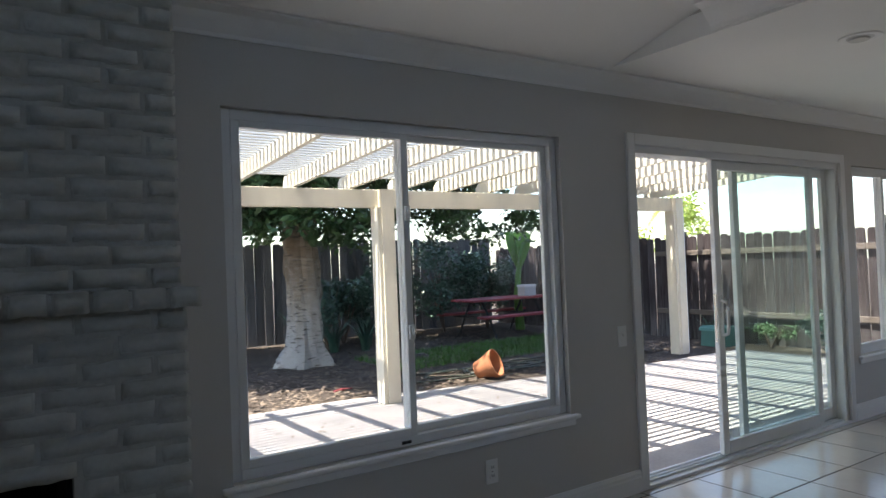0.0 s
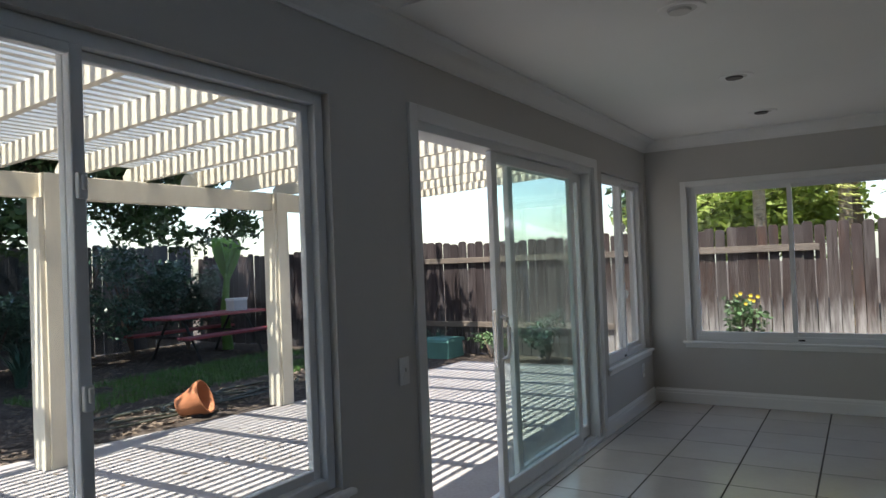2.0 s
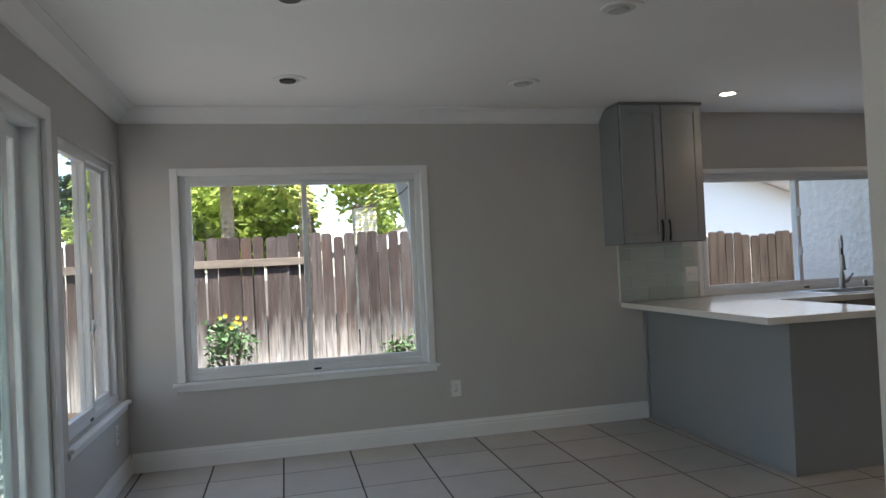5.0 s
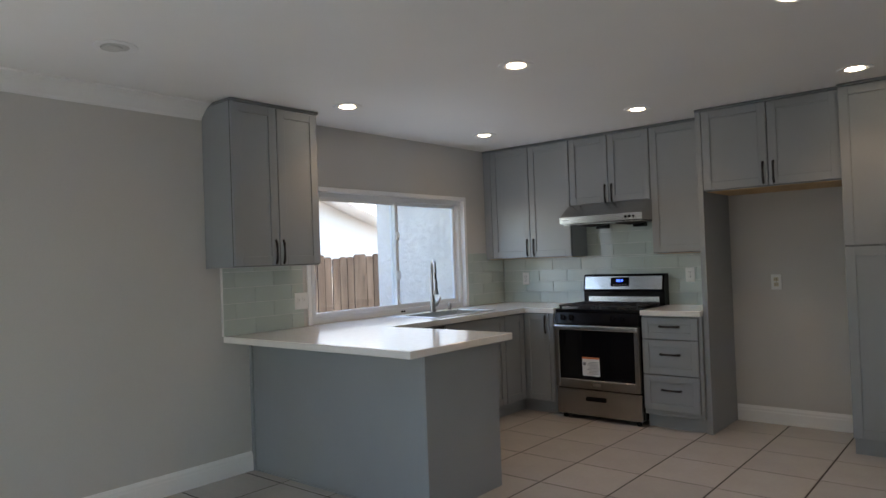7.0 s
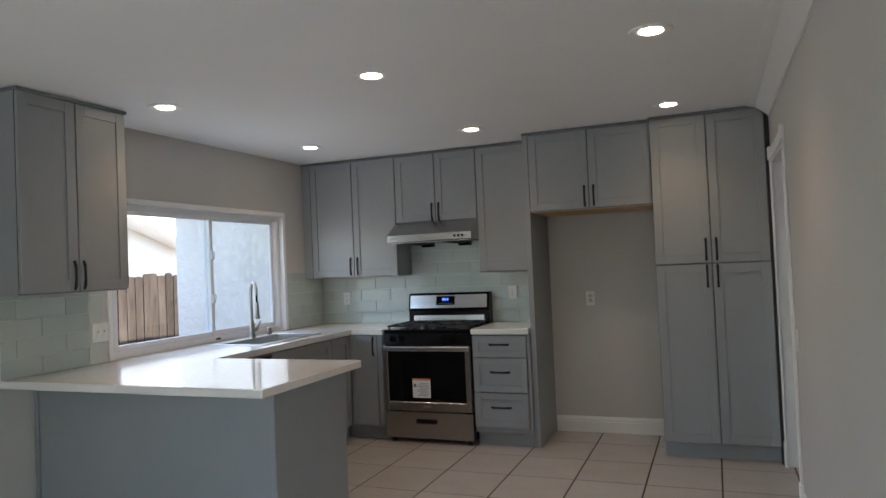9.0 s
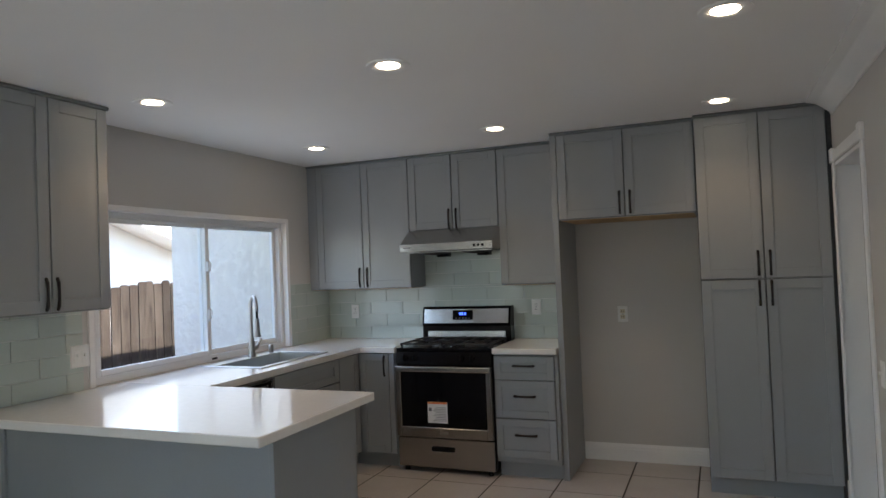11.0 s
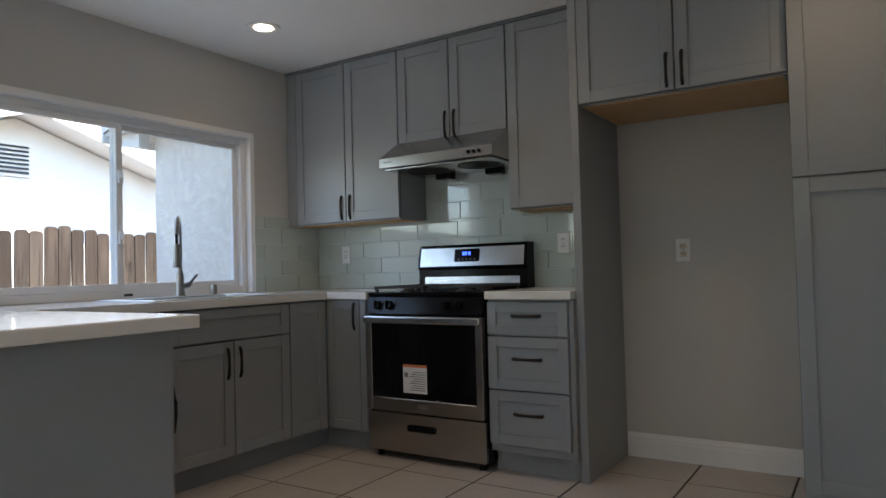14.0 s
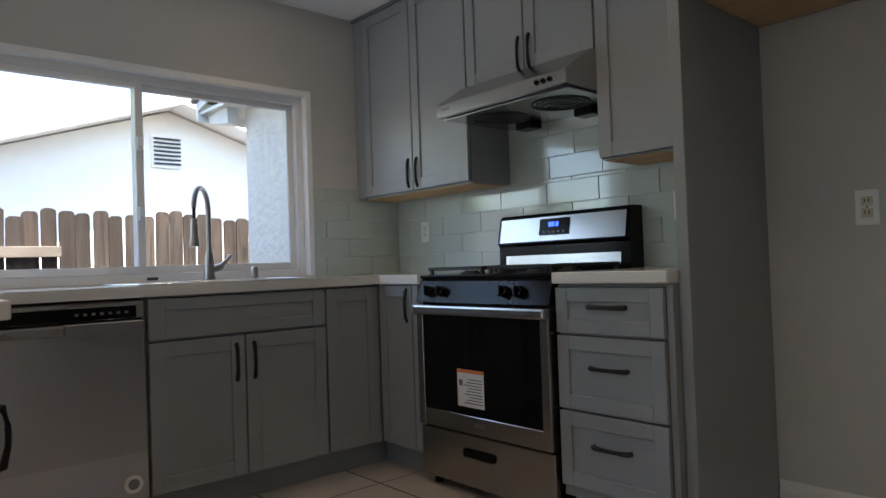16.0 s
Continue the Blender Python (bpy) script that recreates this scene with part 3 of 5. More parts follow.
# ---- recessed ceiling lights ----
def downlight(x, y, lit):
    t = thing("recessed_light", "lit white recessed ceiling downlight" if lit else "unlit white recessed ceiling downlight", "ceiling light", (x, y, ZC), "lit kitchen downlights" if lit else "unlit dining downlights")
    bm = bmesh.new()
    n = 32
    prof = [(0.098, 0.0), (0.097, -0.006), (0.088, -0.009), (0.070, -0.006), (0.050, -0.001)]
    rings = [[bm.verts.new((x + r * math.cos(i * math.tau / n), y + r * math.sin(i * math.tau / n), ZC + z)) for i in range(n)] for r, z in prof]
    for r0, r1 in zip(rings, rings[1:]):
        for i in range(n):
            bm.faces.new((r0[i], r0[(i + 1) % n], r1[(i + 1) % n], r1[i]))
    part("trim_ring", bm, M_TRIM, t, smooth=True)
    if lit:
        part("lens", C((x, y, ZC - 0.005), (x, y, ZC - 0.001), 0.051, n=32), M_BULB, t, "glowing warm lens")
        lamp = new("kitchen_downlight", bpy.data.lights.new("kitchen_downlight", "SPOT"))
        lamp.data.energy, lamp.data.color, lamp.data.spot_size, lamp.data.spot_blend, lamp.data.shadow_soft_size = LAMP_W, (1.0, 0.68, 0.43), radians(125), 0.9, 0.06
        lamp.location = (x, y, ZC - 0.03)
    else:
        part("baffle", C((x, y, ZC - 0.004), (x, y, ZC - 0.001), 0.071, n=32), M_LENS, t)
        part("bulb_socket", C((x + 0.012, y + 0.012, ZC - 0.012), (x + 0.012, y + 0.012, ZC - 0.004), 0.045, 0.05, n=24), M_CANDARK if x > 5 and y > 1.5 else M_LENS, t)


LAMP_W = 1.35
for x, y in ((3.89, 2.11), (5.27, 2.10), (6.54, 2.10), (5.25, 0.65), (6.54, 0.65), (3.95, 0.65)):
    downlight(x, y, False)
for x, y in ((6.75, -0.98), (5.42, -1.01), (4.04, -1.01), (6.79, -2.57), (5.44, -2.62), (4.06, -2.58)):
    downlight(x, y, True)


# ---- wall plates ----
def wall_plate(axis, face, out, a, z, kind, w=0.075):
    t = thing("light_switch" if kind == "switch" else "power_outlet", "white toggle light switch plate on the wall" if kind == "switch" else "white double power outlet on the wall", "switch" if kind == "switch" else "outlet", (a, face, z) if axis == "x" else (face, a, z))
    fb = lambda *k, **kw: face_box(axis, face, out, *k, **kw)
    part("plate", fb(a - w / 2, a + w / 2, 0.0, 0.007, z - 0.06, z + 0.06, bevel=0.003), M_PLATE, t)
    if kind == "switch":
        n = 2 if w > 0.1 else 1
        for i in range(n):
            c = a + (i - (n - 1) / 2) * 0.046
            s = part("toggle", fb(c - 0.016, c + 0.016, 0.007, 0.010, z - 0.033, z + 0.033, bevel=0.001), M_PLATE, t)
            part("lever", fb(c - 0.005, c + 0.005, 0.009, 0.020, z - 0.002, z + 0.014, bevel=0.002), M_PLATE, s)
    else:
        for dz in (-0.020, 0.020):
            s = part("socket", fb(a - 0.017, a + 0.017, 0.007, 0.010, z + dz - 0.015, z + dz + 0.015, bevel=0.002), M_IVORY if kind == "ivory" else M_PLATE, t)
            for da in (-0.007, 0.005):
                part("slot", fb(a + da, a + da + 0.003, 0.010, 0.0108, z + dz - 0.004, z + dz + 0.008, bevel=0), M_SLOT, s)
        part("screw", fb(a - 0.003, a + 0.003, 0.007, 0.0088, z - 0.003, z + 0.003, bevel=0.001), M_SLOT, t)


wall_plate("x", YN, -1, 3.325, 0.915, "switch")
wall_plate("x", YN, -1, 2.345, 0.335, "outlet")
wall_plate("x", YN, -1, 7.01, 0.335, "outlet")
wall_plate("y", XE, -1, 0.985, 0.365, "outlet")
wall_plate("y", XE - 0.012, -1, -1.005, 1.105, "switch", 0.118)
wall_plate("x", YS + 0.012, 1, 7.08, 1.150, "outlet")
wall_plate("x", YS + 0.012, 1, 5.455, 1.165, "outlet")
wall_plate("x", YS, 1, 4.795, 1.10, "ivory")
wall_plate("y", XR, 1, -1.88, 0.95, "switch")


# ---- cabinets ----
def local(axis, face, out):
    """Boxes on a cabinet front: a along it, d outwards from the front plane."""
    return lambda *k, **kw: face_box(axis, face, out, *k, **kw)


def pull(fb, a, z, upright, parent, long=0.145):
    h = long / 2
    def P(u, d, w):
        bm = fb(a + u, a + u + 1e-3, d, d + 1e-3, z + w, z + w + 1e-3, bevel=0)
        v = Vector()
        for q in bm.verts:
            v += q.co
        v /= len(bm.verts)
        bm.free()
        return v
    spots = [(-h, 0.0), (-h, 0.020), (-h * 0.8, 0.027), (-h * 0.3, 0.031), (h * 0.3, 0.031), (h * 0.8, 0.027), (h, 0.020), (h, 0.0)]
    pts = [P(0, d, s) if upright else P(s, d, 0) for s, d in spots]
    part("pull_handle", tube(bmesh.new(), pts, [0.009, 0.009, 0.0085, 0.007, 0.007, 0.0085, 0.009, 0.009], 8), M_BRONZE, parent, "dark bronze bar pull", True)


def shaker(fb, a0, a1, z0, z1, parent, name="door", rail=0.058, handle=None, gap=0.0028):
    """A shaker front: rails and stiles proud of a recessed panel. handle: (along, up, upright)."""
    # thin sheet behind the front, coloured dark to paint shade in its gaps
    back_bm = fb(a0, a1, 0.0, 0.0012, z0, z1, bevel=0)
    a0, a1, z0, z1 = a0 + gap, a1 - gap, z0 + gap, z1 - gap
    r = min(rail, (z1 - z0) * 0.3)
    d = part(name, fb(a0 + rail - 0.004, a1 - rail + 0.004, 0.0, 0.0105, z0 + r - 0.004, z1 - r + 0.004, bevel=0), M_CAB, parent)
    for u in (a0, a1 - rail):
        part("stile", fb(u, u + rail, 0.0, 0.020, z0, z1, bevel=0.0015), M_CAB, d)
    for w in (z0, z1 - r):
        part("rail", fb(a0 + rail, a1 - rail, 0.0, 0.0195, w, w + r, bevel=0.0015), M_CAB, d)
    part("reveal", back_bm, M_GAP, d, "dark sheet with gap shade painted round the front")
    if handle:
        pull(fb, handle[0], handle[1], handle[2], d)
    return d


def cabinet(name, label, x0, x1, y0, y1, z0, z1, group=""):
    c = thing(name, label, "cabinet", ((x0 + x1) / 2, (y0 + y1) / 2, z0), group)
    part("body", B(x0, x1, y0, y1, z0, z1, 0.0015), M_CAB, c)
    return c


def under_panel(c, x0, x1, y0, y1, z):
    part("plywood_underside", B(x0, x1, y0, y1, z - 0.004, z + 0.002), M_PLY, c, "raw plywood underside")


ZT = 2.392           # top of the wall cabinets
UF = -3.305          # wall cabinets' carcass front
UB = YS + 0.001
back = local("x", UF, 1)
# corner wall cabinet with two doors
c = cabinet("wall_cabinet", "grey shaker wall cabinet in the corner beside the window", 6.402, XE - 0.003, UB, UF, 1.352, ZT)
part("filler", back(7.265, XE - 0.003, 0.0, 0.018, 1.352, ZT), M_CAB, c)
shaker(back, 6.830, 7.262, 1.357, ZT, c, handle=(6.866, 1.45, True))
shaker(back, 6.402, 6.828, 1.357, ZT, c, handle=(6.795, 1.45, True))
under_panel(c, 6.42, XE - 0.02, UB + 0.02, UF - 0.02, 1.352)
# cabinet above the hood
c = cabinet("wall_cabinet", "short grey shaker wall cabinet above the range hood", 5.652, 6.398, UB, UF, 1.80, ZT)
shaker(back, 6.025, 6.398, 1.805, ZT, c, handle=(6.055, 1.885, True))
shaker(back, 5.652, 6.023, 1.805, ZT, c, handle=(5.993, 1.885, True))
# narrow cabinet beside the refrigerator panel
c = cabinet("wall_cabinet", "narrow grey shaker wall cabinet beside the refrigerator panel", 5.170, 5.648, UB, UF, 1.352, ZT)
shaker(back, 5.17, 5.648, 1.357, ZT, c)
under_panel(c, 5.19, 5.63, UB + 0.02, UF - 0.02, 1.352)
# refrigerator surround
FF = -3.022
front = local("x", FF, 1)
c = cabinet("refrigerator_cabinet", "grey shaker cabinet above the empty refrigerator space", 4.222, 5.123, UB, FF, 1.797, ZT)
part("side_panel", B(5.125, 5.165, UB, -3.003, 0.0, ZT, 0.002), M_CAB, c)
shaker(front, 4.672, 5.123, 1.802, ZT, c, handle=(4.705, 1.895, True))
shaker(front, 4.222, 4.670, 1.802, ZT, c, handle=(4.637, 1.895, True))
under_panel(c, 4.24, 5.11, UB + 0.02, FF - 0.02, 1.797)
# pantry
PF = -2.957
pf = local("x", PF, 1)
c = thing("pantry_cabinet", "tall grey shaker pantry cabinet with four doors", "cabinet", (3.85, -3.3, 0))
part("body", B(XR + 0.03, 4.218, UB, PF, 0.115, ZT, 0.002), M_CAB, c)
part("toe_kick", B(XR + 0.03, 4.218, UB, PF - 0.06, 0.0, 0.115), M_CAB, c)
part("filler", B(XR + 0.002, XR + 0.03, UB, PF + 0.004, 0.0, ZT), M_GAP, c)
for z0, z1, hz in ((0.118, 1.356, 1.27), (1.360, ZT, 1.455)):
    shaker(pf, 3.846, 4.218, z0, z1, c, handle=(3.880, hz, True))
    shaker(pf, XR + 0.032, 3.844, z0, z1, c, handle=(3.812, hz, True))
# wall cabinet above the peninsula, on the window wall
EF = 7.040
ef = local("y", EF, -1)
c = cabinet("wall_cabinet", "grey shaker wall cabinet above the peninsula", EF, XE - 0.003, -0.935, -0.262, 1.362, ZT)
shaker(ef, -0.598, -0.262, 1.367, ZT, c, handle=(-0.570, 1.455, True))
shaker(ef, -0.935, -0.600, 1.367, ZT, c, handle=(-0.628, 1.455, True))
# dark top moulding
cm = thing("cabinet_crown", "thin dark grey moulding along the cabinet tops", "moulding", (5.4, -3.3, ZT))
for q in ((5.1665, XE - 0.003, UB, UF + 0.030), (4.2205, 5.1663, UB, FF + 0.032), (XR + 0.002, 4.2203, UB, PF + 0.030), (EF - 0.030, XE - 0.003, -0.945, -0.255)):
    part("run", B(*q, ZT, ZC - 0.002, 0.004), M_CABD, cm)

# base cabinets
BF, SF = -2.972, 6.735
bf, sf = local("x", BF, 1), local("y", SF, -1)
c = thing("drawer_cabinet", "grey three-drawer base cabinet beside the range", "cabinet", (5.41, -3.27, 0))
part("body", B(5.19, 5.628, UB, BF, 0.11, 0.872, 0.0015), M_CAB, c)
part("toe_kick", B(5.168, 5.628, UB, BF - 0.06, 0.0, 0.11), M_CAB, c)
part("filler", B(5.167, 5.189, UB, BF + 0.003, 0.11, 0.872), M_CAB, c)
for z0, z1 in ((0.695, 0.862), (0.425, 0.690), (0.150, 0.420)):
    shaker(bf, 5.19, 5.628, z0, z1, c, "drawer", handle=(5.41, z1 - 0.42 * (z1 - z0), False), rail=0.05)
c = thing("corner_cabinet", "grey shaker corner base cabinet with one door", "cabinet", (6.9, -3.27, 0))
part("body", B(6.415, XE - 0.003, UB, BF, 0.11, 0.872), M_CAB, c)
part("toe_kick", B(6.415, 6.85, UB, BF - 0.06, 0.0, 0.11), M_CAB, c)
shaker(bf, 6.462, SF - 0.022, 0.118, 0.868, c, handle=(6.500, 0.775, True), rail=0.05)
part("filler", bf(6.418, 6.460, 0.0, 0.019, 0.118, 0.868), M_CAB, c)
c = thing("sink_cabinet", "grey shaker sink base cabinet with two doors", "cabinet", (7.0, -2.2, 0))
part("body", B(SF, XE - 0.003, BF + 0.001, -1.873, 0.11, 0.712), M_CAB, c)
part("front_rail", B(SF, SF + 0.02, BF + 0.001, -1.873, 0.713, 0.872), M_CAB, c)
part("toe_kick", B(SF + 0.06, XE - 0.003, BF - 0.0595, -1.873, 0.0, 0.1095), M_CAB, c)
shaker(sf, -2.654, -1.875, 0.702, 0.866, c, "false_drawer", rail=0.062)
shaker(sf, -2.654, -2.266, 0.118, 0.697, c, handle=(-2.304, 0.585, True))
shaker(sf, -2.264, -1.875, 0.118, 0.697, c, handle=(-2.226, 0.585, True))
shaker(sf, BF + 0.024, -2.658, 0.118, 0.866, c, "end_panel", rail=0.062)
# dishwasher
dw = thing("dishwasher", "stainless steel built-in dishwasher under the counter", "dishwasher", (7.0, -1.52, 0))
part("tub", B(SF + 0.03, XE - 0.02, -1.868, -1.267, 0.10, 0.868), M_BLACK, dw)
part("front_panel", sf(-1.865, -1.270, -0.028, 0.024, 0.115, 0.792, bevel=0.006), M_STEELV, dw, "brushed steel door panel")
part("top_rim", sf(-1.865, -1.270, -0.028, 0.0205, 0.797, 0.864, bevel=0.004), M_STEELV, dw, "brushed steel rim round the controls")
cp = part("control_panel", sf(-1.835, -1.272, 0.010, 0.022, 0.800, 0.846, bevel=0.002), M_BLACK, dw)
for i in range(7):
    part("button", sf(-1.805 + 0.028 * i, -1.793 + 0.028 * i, 0.022, 0.0232, 0.818, 0.827, bevel=0), M_INK, cp)
part("pocket_handle", sf(-1.595, -1.385, 0.010, 0.031, 0.752, 0.790, bevel=0.008), M_NICKEL, dw)
part("energy_sticker", C((SF - 0.0242, -1.81, 0.185), (SF - 0.0256, -1.81, 0.185), 0.034, n=24), M_PAPER, dw, "round white and black sticker")
part("sticker_print", C((SF - 0.0256, -1.81, 0.185), (SF - 0.0262, -1.81, 0.185), 0.020, n=20), M_INK, dw)
part("protective_film", sf(-1.862, -1.273, 0.0240, 0.0244, 0.120, 0.300, bevel=0), M_STEEL, dw, "clear protective film on the lower door")
part("badge", sf(-1.535, -1.45, 0.0246, 0.0258, 0.19, 0.198, bevel=0), M_NICKEL, dw)
part("kick_plate", B(SF + 0.05, SF + 0.06, -1.867, -1.268, 0.0, 0.10), M_BLACK, dw)
# peninsula
pn = thing("peninsula", "grey panelled kitchen peninsula base", "cabinet", (6.5, -0.9, 0))
part("body", B(5.80, 6.70, -1.234, -0.595, 0.004, 0.872), M_CAB, pn)
part("body_rear", B(6.70, XE - 0.003, -1.234, -0.595, 0.004, 0.872), M_CAB, pn)
part("front_panel", B(5.785, XE - 0.003, -0.594, -0.578, 0.0, 0.872, 0.001), M_CAB, pn)
part("end_panel", B(5.782, 5.799, -1.235, -0.596, 0.0, 0.872, 0.001), M_CAB, pn)
part("rear_door", B(5.801, 6.70, -1.256, -1.2345, 0.118, 0.690, 0.002), M_CAB, pn)
part("rear_drawer", B(5.801, 6.70, -1.256, -1.2345, 0.696, 0.866, 0.002), M_CAB, pn)
part("rear_handle", tube(bmesh.new(), [(5.835, -1.254, 0.535), (5.835, -1.274, 0.540), (5.835, -1.284, 0.59), (5.835, -1.284, 0.63), (5.835, -1.274, 0.675), (5.835, -1.254, 0.680)], [0.008, 0.009, 0.007, 0.007, 0.009, 0.008], 10), M_BRONZE, pn, "bowed black pull handle", True)
part("corner_strip", B(5.776, 5.800, -0.596, -0.572, 0.0, 0.872, 0.002), M_CAB, pn)
part("wall_strip", B(7.325, XE - 0.003, -0.577, -0.560, 0.0, 0.872, 0.002), M_CAB, pn)
part("base_strip", B(5.80, 7.324, -0.577, -0.568, 0.0, 0.012, 0.002), M_CAB, pn)
# worktop: one slab with the sink cut out
SX0, SX1, SY0, SY1 = 6.83, 7.27, -2.62, -1.90
wt = thing("worktop", "white quartz worktop with a peninsula overhang", "worktop", (6.5, -1.5, 0.875))
bm = bmesh.new()
CT0, CT1 = 0.874, 0.915
box(bm, 5.690, XE - 0.001, -1.272, -0.372, CT0, CT1, 0.004)
part("peninsula_slab", bm, M_QUARTZ, wt)
bm = bmesh.new()
FX = SF - 0.035
xs, ys = (6.405, FX, SX0, SX1, XE - 0.001), (UB, -2.945, SY0, SY1, -1.2725)
for i in range(4):
    for j in range(4):
        if (i == 0 and j > 0) or (i == 2 and j == 2):
            continue
        box(bm, xs[i], xs[i + 1], ys[j], ys[j + 1], CT0, CT1)
join_boxes(bm)
part("run_slab", bm, M_QUARTZ, wt)
part("drawer_slab", B(5.168, 5.632, UB, -2.940, CT0, CT1, 0.003), M_QUARTZ, wt)
# sink
sk = thing("kitchen_sink", "stainless steel drop-in kitchen sink", "sink", (7.05, -2.26, 0.915))
bm = bmesh.new()
R = 0.028
for q in ((SX0 - R, SX1 + R, SY0 - R, SY0 + 0.012), (SX0 - R, SX1 + R, SY1 - 0.012, SY1 + R), (SX0 - R, SX0 + 0.012, SY0 + 0.012, SY1 - 0.012), (SX1 - 0.075, SX1 + R, SY0 + 0.012, SY1 - 0.012)):
    box(bm, *q, 0.9152, 0.9215, 0.002)
part("rim", bm, M_SINK, sk)
bm = bmesh.new()
for q in ((SX0 + 0.004, SX0 + 0.012, SY0 + 0.004, SY1 - 0.004, 0.72, 0.916), (SX1 - 0.075, SX1 - 0.067, SY0 + 0.004, SY1 - 0.004, 0.72, 0.916), (SX0 + 0.012, SX1 - 0.075, SY0 + 0.004, SY0 + 0.012, 0.72, 0.916), (SX0 + 0.012, SX1 - 0.075, SY1 - 0.012, SY1 - 0.004, 0.72, 0.916), (SX0 + 0.004, SX1 - 0.067, SY0 + 0.004, SY1 - 0.004, 0.714, 0.72)):
    box(bm, *q)
part("basin", bm, M_SINK, sk)
part("drain", C((7.02, -2.26, 0.7202), (7.02, -2.26, 0.724), 0.045, 0.042, 24), M_NICKEL, sk)
# faucet
fx, fy = 7.241, -2.339
fc = thing("faucet", "satin nickel pull-down gooseneck kitchen faucet", "faucet", (fx, fy, 0.9216))
part("base", tube(bmesh.new(), [(fx, fy, 0.9216), (fx, fy, 0.93), (fx, fy, 0.95), (fx, fy, 1.02), (fx, fy, 1.06)], [0.030, 0.028, 0.023, 0.021, 0.017], 20), M_NICKEL, fc, smooth=True)
neck = [(fx, fy, 1.05), (fx, fy, 1.18), (fx, fy, 1.255)]
for i in range(1, 11):
    a = math.pi * i / 10
    k = 0.1 - 0.1 * math.cos(a)
    neck.append((fx - 0.76 * k, fy + 0.65 * k, 1.255 + 0.1 * math.sin(a)))
part("neck", tube(bmesh.new(), neck, 0.0125, 14), M_NICKEL, fc, smooth=True)
ex, ey = fx - 0.152, fy + 0.13
part("hose", C((ex, ey, 1.20), (ex, ey, 1.257), 0.008, n=12), M_BLACK, fc)
part("spray_head", tube(bmesh.new(), [(ex, ey, 1.205), (ex, ey, 1.18), (ex, ey, 1.12), (ex, ey, 1.085), (ex, ey, 1.078)], [0.012, 0.016, 0.018, 0.024, 0.022], 16), M_NICKEL, fc, smooth=True)
part("lever", tube(bmesh.new(), [(fx, fy - 0.015, 0.975), (fx, fy - 0.05, 0.982), (fx, fy - 0.058, 0.985), (fx, fy - 0.085, 1.015), (fx, fy - 0.105, 1.035), (fx, fy - 0.112, 1.04)], [0.019, 0.019, 0.015, 0.008, 0.010, 0.006], 14), M_NICKEL, fc, smooth=True)
sp = thing("soap_dispenser", "short satin nickel air gap cap on the sink rim", "air gap", (7.25, -2.575, 0.9216))
part("cap", tube(bmesh.new(), [(7.25, -2.575, 0.9216), (7.25, -2.575, 0.965), (7.25, -2.575, 0.978), (7.25, -2.575, 0.98)], [0.019, 0.019, 0.016, 0.008], 18), M_NICKEL, sp, smooth=True)

# ---- range ----
RX0, RX1, RF = 5.638, 6.398, -2.935
rg = thing("gas_range", "stainless steel and black freestanding gas range", "range", (6.018, -3.26, 0))
rf = local("x", RF, 1)
rc = (RX0 + RX1) / 2
part("body", B(RX0, RX1, UB + 0.02, RF - 0.03, 0.04, 0.900, 0.002), M_BLACK, rg)
dr_ = part("storage_drawer", rf(RX0 + 0.004, RX1 - 0.004, -0.03, 0.0, 0.040, 0.252, bevel=0.004), M_STEELV, rg, "brushed steel drawer front")
part("drawer_pull", rf(rc - 0.075, rc + 0.105, 0.0, 0.012, 0.162, 0.196, bevel=0.008), M_BLACK, dr_)
od = bmesh.new()
rf(RX0 + 0.004, RX0 + 0.045, -0.03, 0.012, 0.262, 0.785, bm=od)
rf(RX1 - 0.045, RX1 - 0.004, -0.03, 0.012, 0.262, 0.785, bm=od)
rf(RX0 + 0.045, RX1 - 0.045, -0.03, 0.012, 0.262, 0.335, bm=od)
door = part("oven_door", od, M_STEELV, rg, "brushed steel oven door frame")
part("oven_window", rf(RX0 + 0.044, RX1 - 0.044, -0.03, 0.009, 0.334, 0.745, bevel=0.002), M_OVENGL, door, "black glass oven window")
part("door_top_bar", rf(RX0 + 0.004, RX1 - 0.004, -0.02, 0.036, 0.742, 0.785, bevel=0.010), M_STEEL, door, "steel oven handle bar")
part("badge", rf(rc - 0.035, rc + 0.03, 0.012, 0.0135, 0.290, 0.312, bevel=0), M_NICKEL, door)
st = part("instruction_label", rf(5.985, 6.140, 0.0095, 0.0105, 0.37, 0.523, bevel=0), M_PAPER, door, "white paper label with an orange band")
part("label_band", rf(5.985, 6.140, 0.0105, 0.0112, 0.509, 0.523, bevel=0), M_ORANGE, st)
for i in range(9):
    part("print_line", rf(5.995, 6.098 - 0.012 * (i % 3), 0.0105, 0.0110, 0.385 + 0.012 * i, 0.389 + 0.012 * i, bevel=0), M_INK, st)
part("print_mark", rf(6.108, 6.130, 0.0105, 0.0110, 0.455, 0.480, bevel=0), M_INK, st)
cpz = part("control_panel", prism([(RF - 0.05, 0.795), (RF + 0.006, 0.795), (RF - 0.022, 0.885), (RF - 0.05, 0.895)], "x", RX0 + 0.002, RX1 - 0.002), M_BLACK, rg)
for a in (6.315, 6.235, 5.865, 5.785):
    kb = C((a, RF - 0.006, 0.842), (a, RF + 0.016, 0.848), 0.024, 0.021, 20)
    box(kb, a - 0.005, a + 0.005, RF + 0.012, RF + 0.030, 0.826, 0.868, 0.003)
    part("knob", kb, M_BLACK, cpz, smooth=True)
part("cooktop", B(RX0, RX1, UB + 0.09, RF - 0.018, 0.896, 0.912, 0.005), M_BLACK, rg)
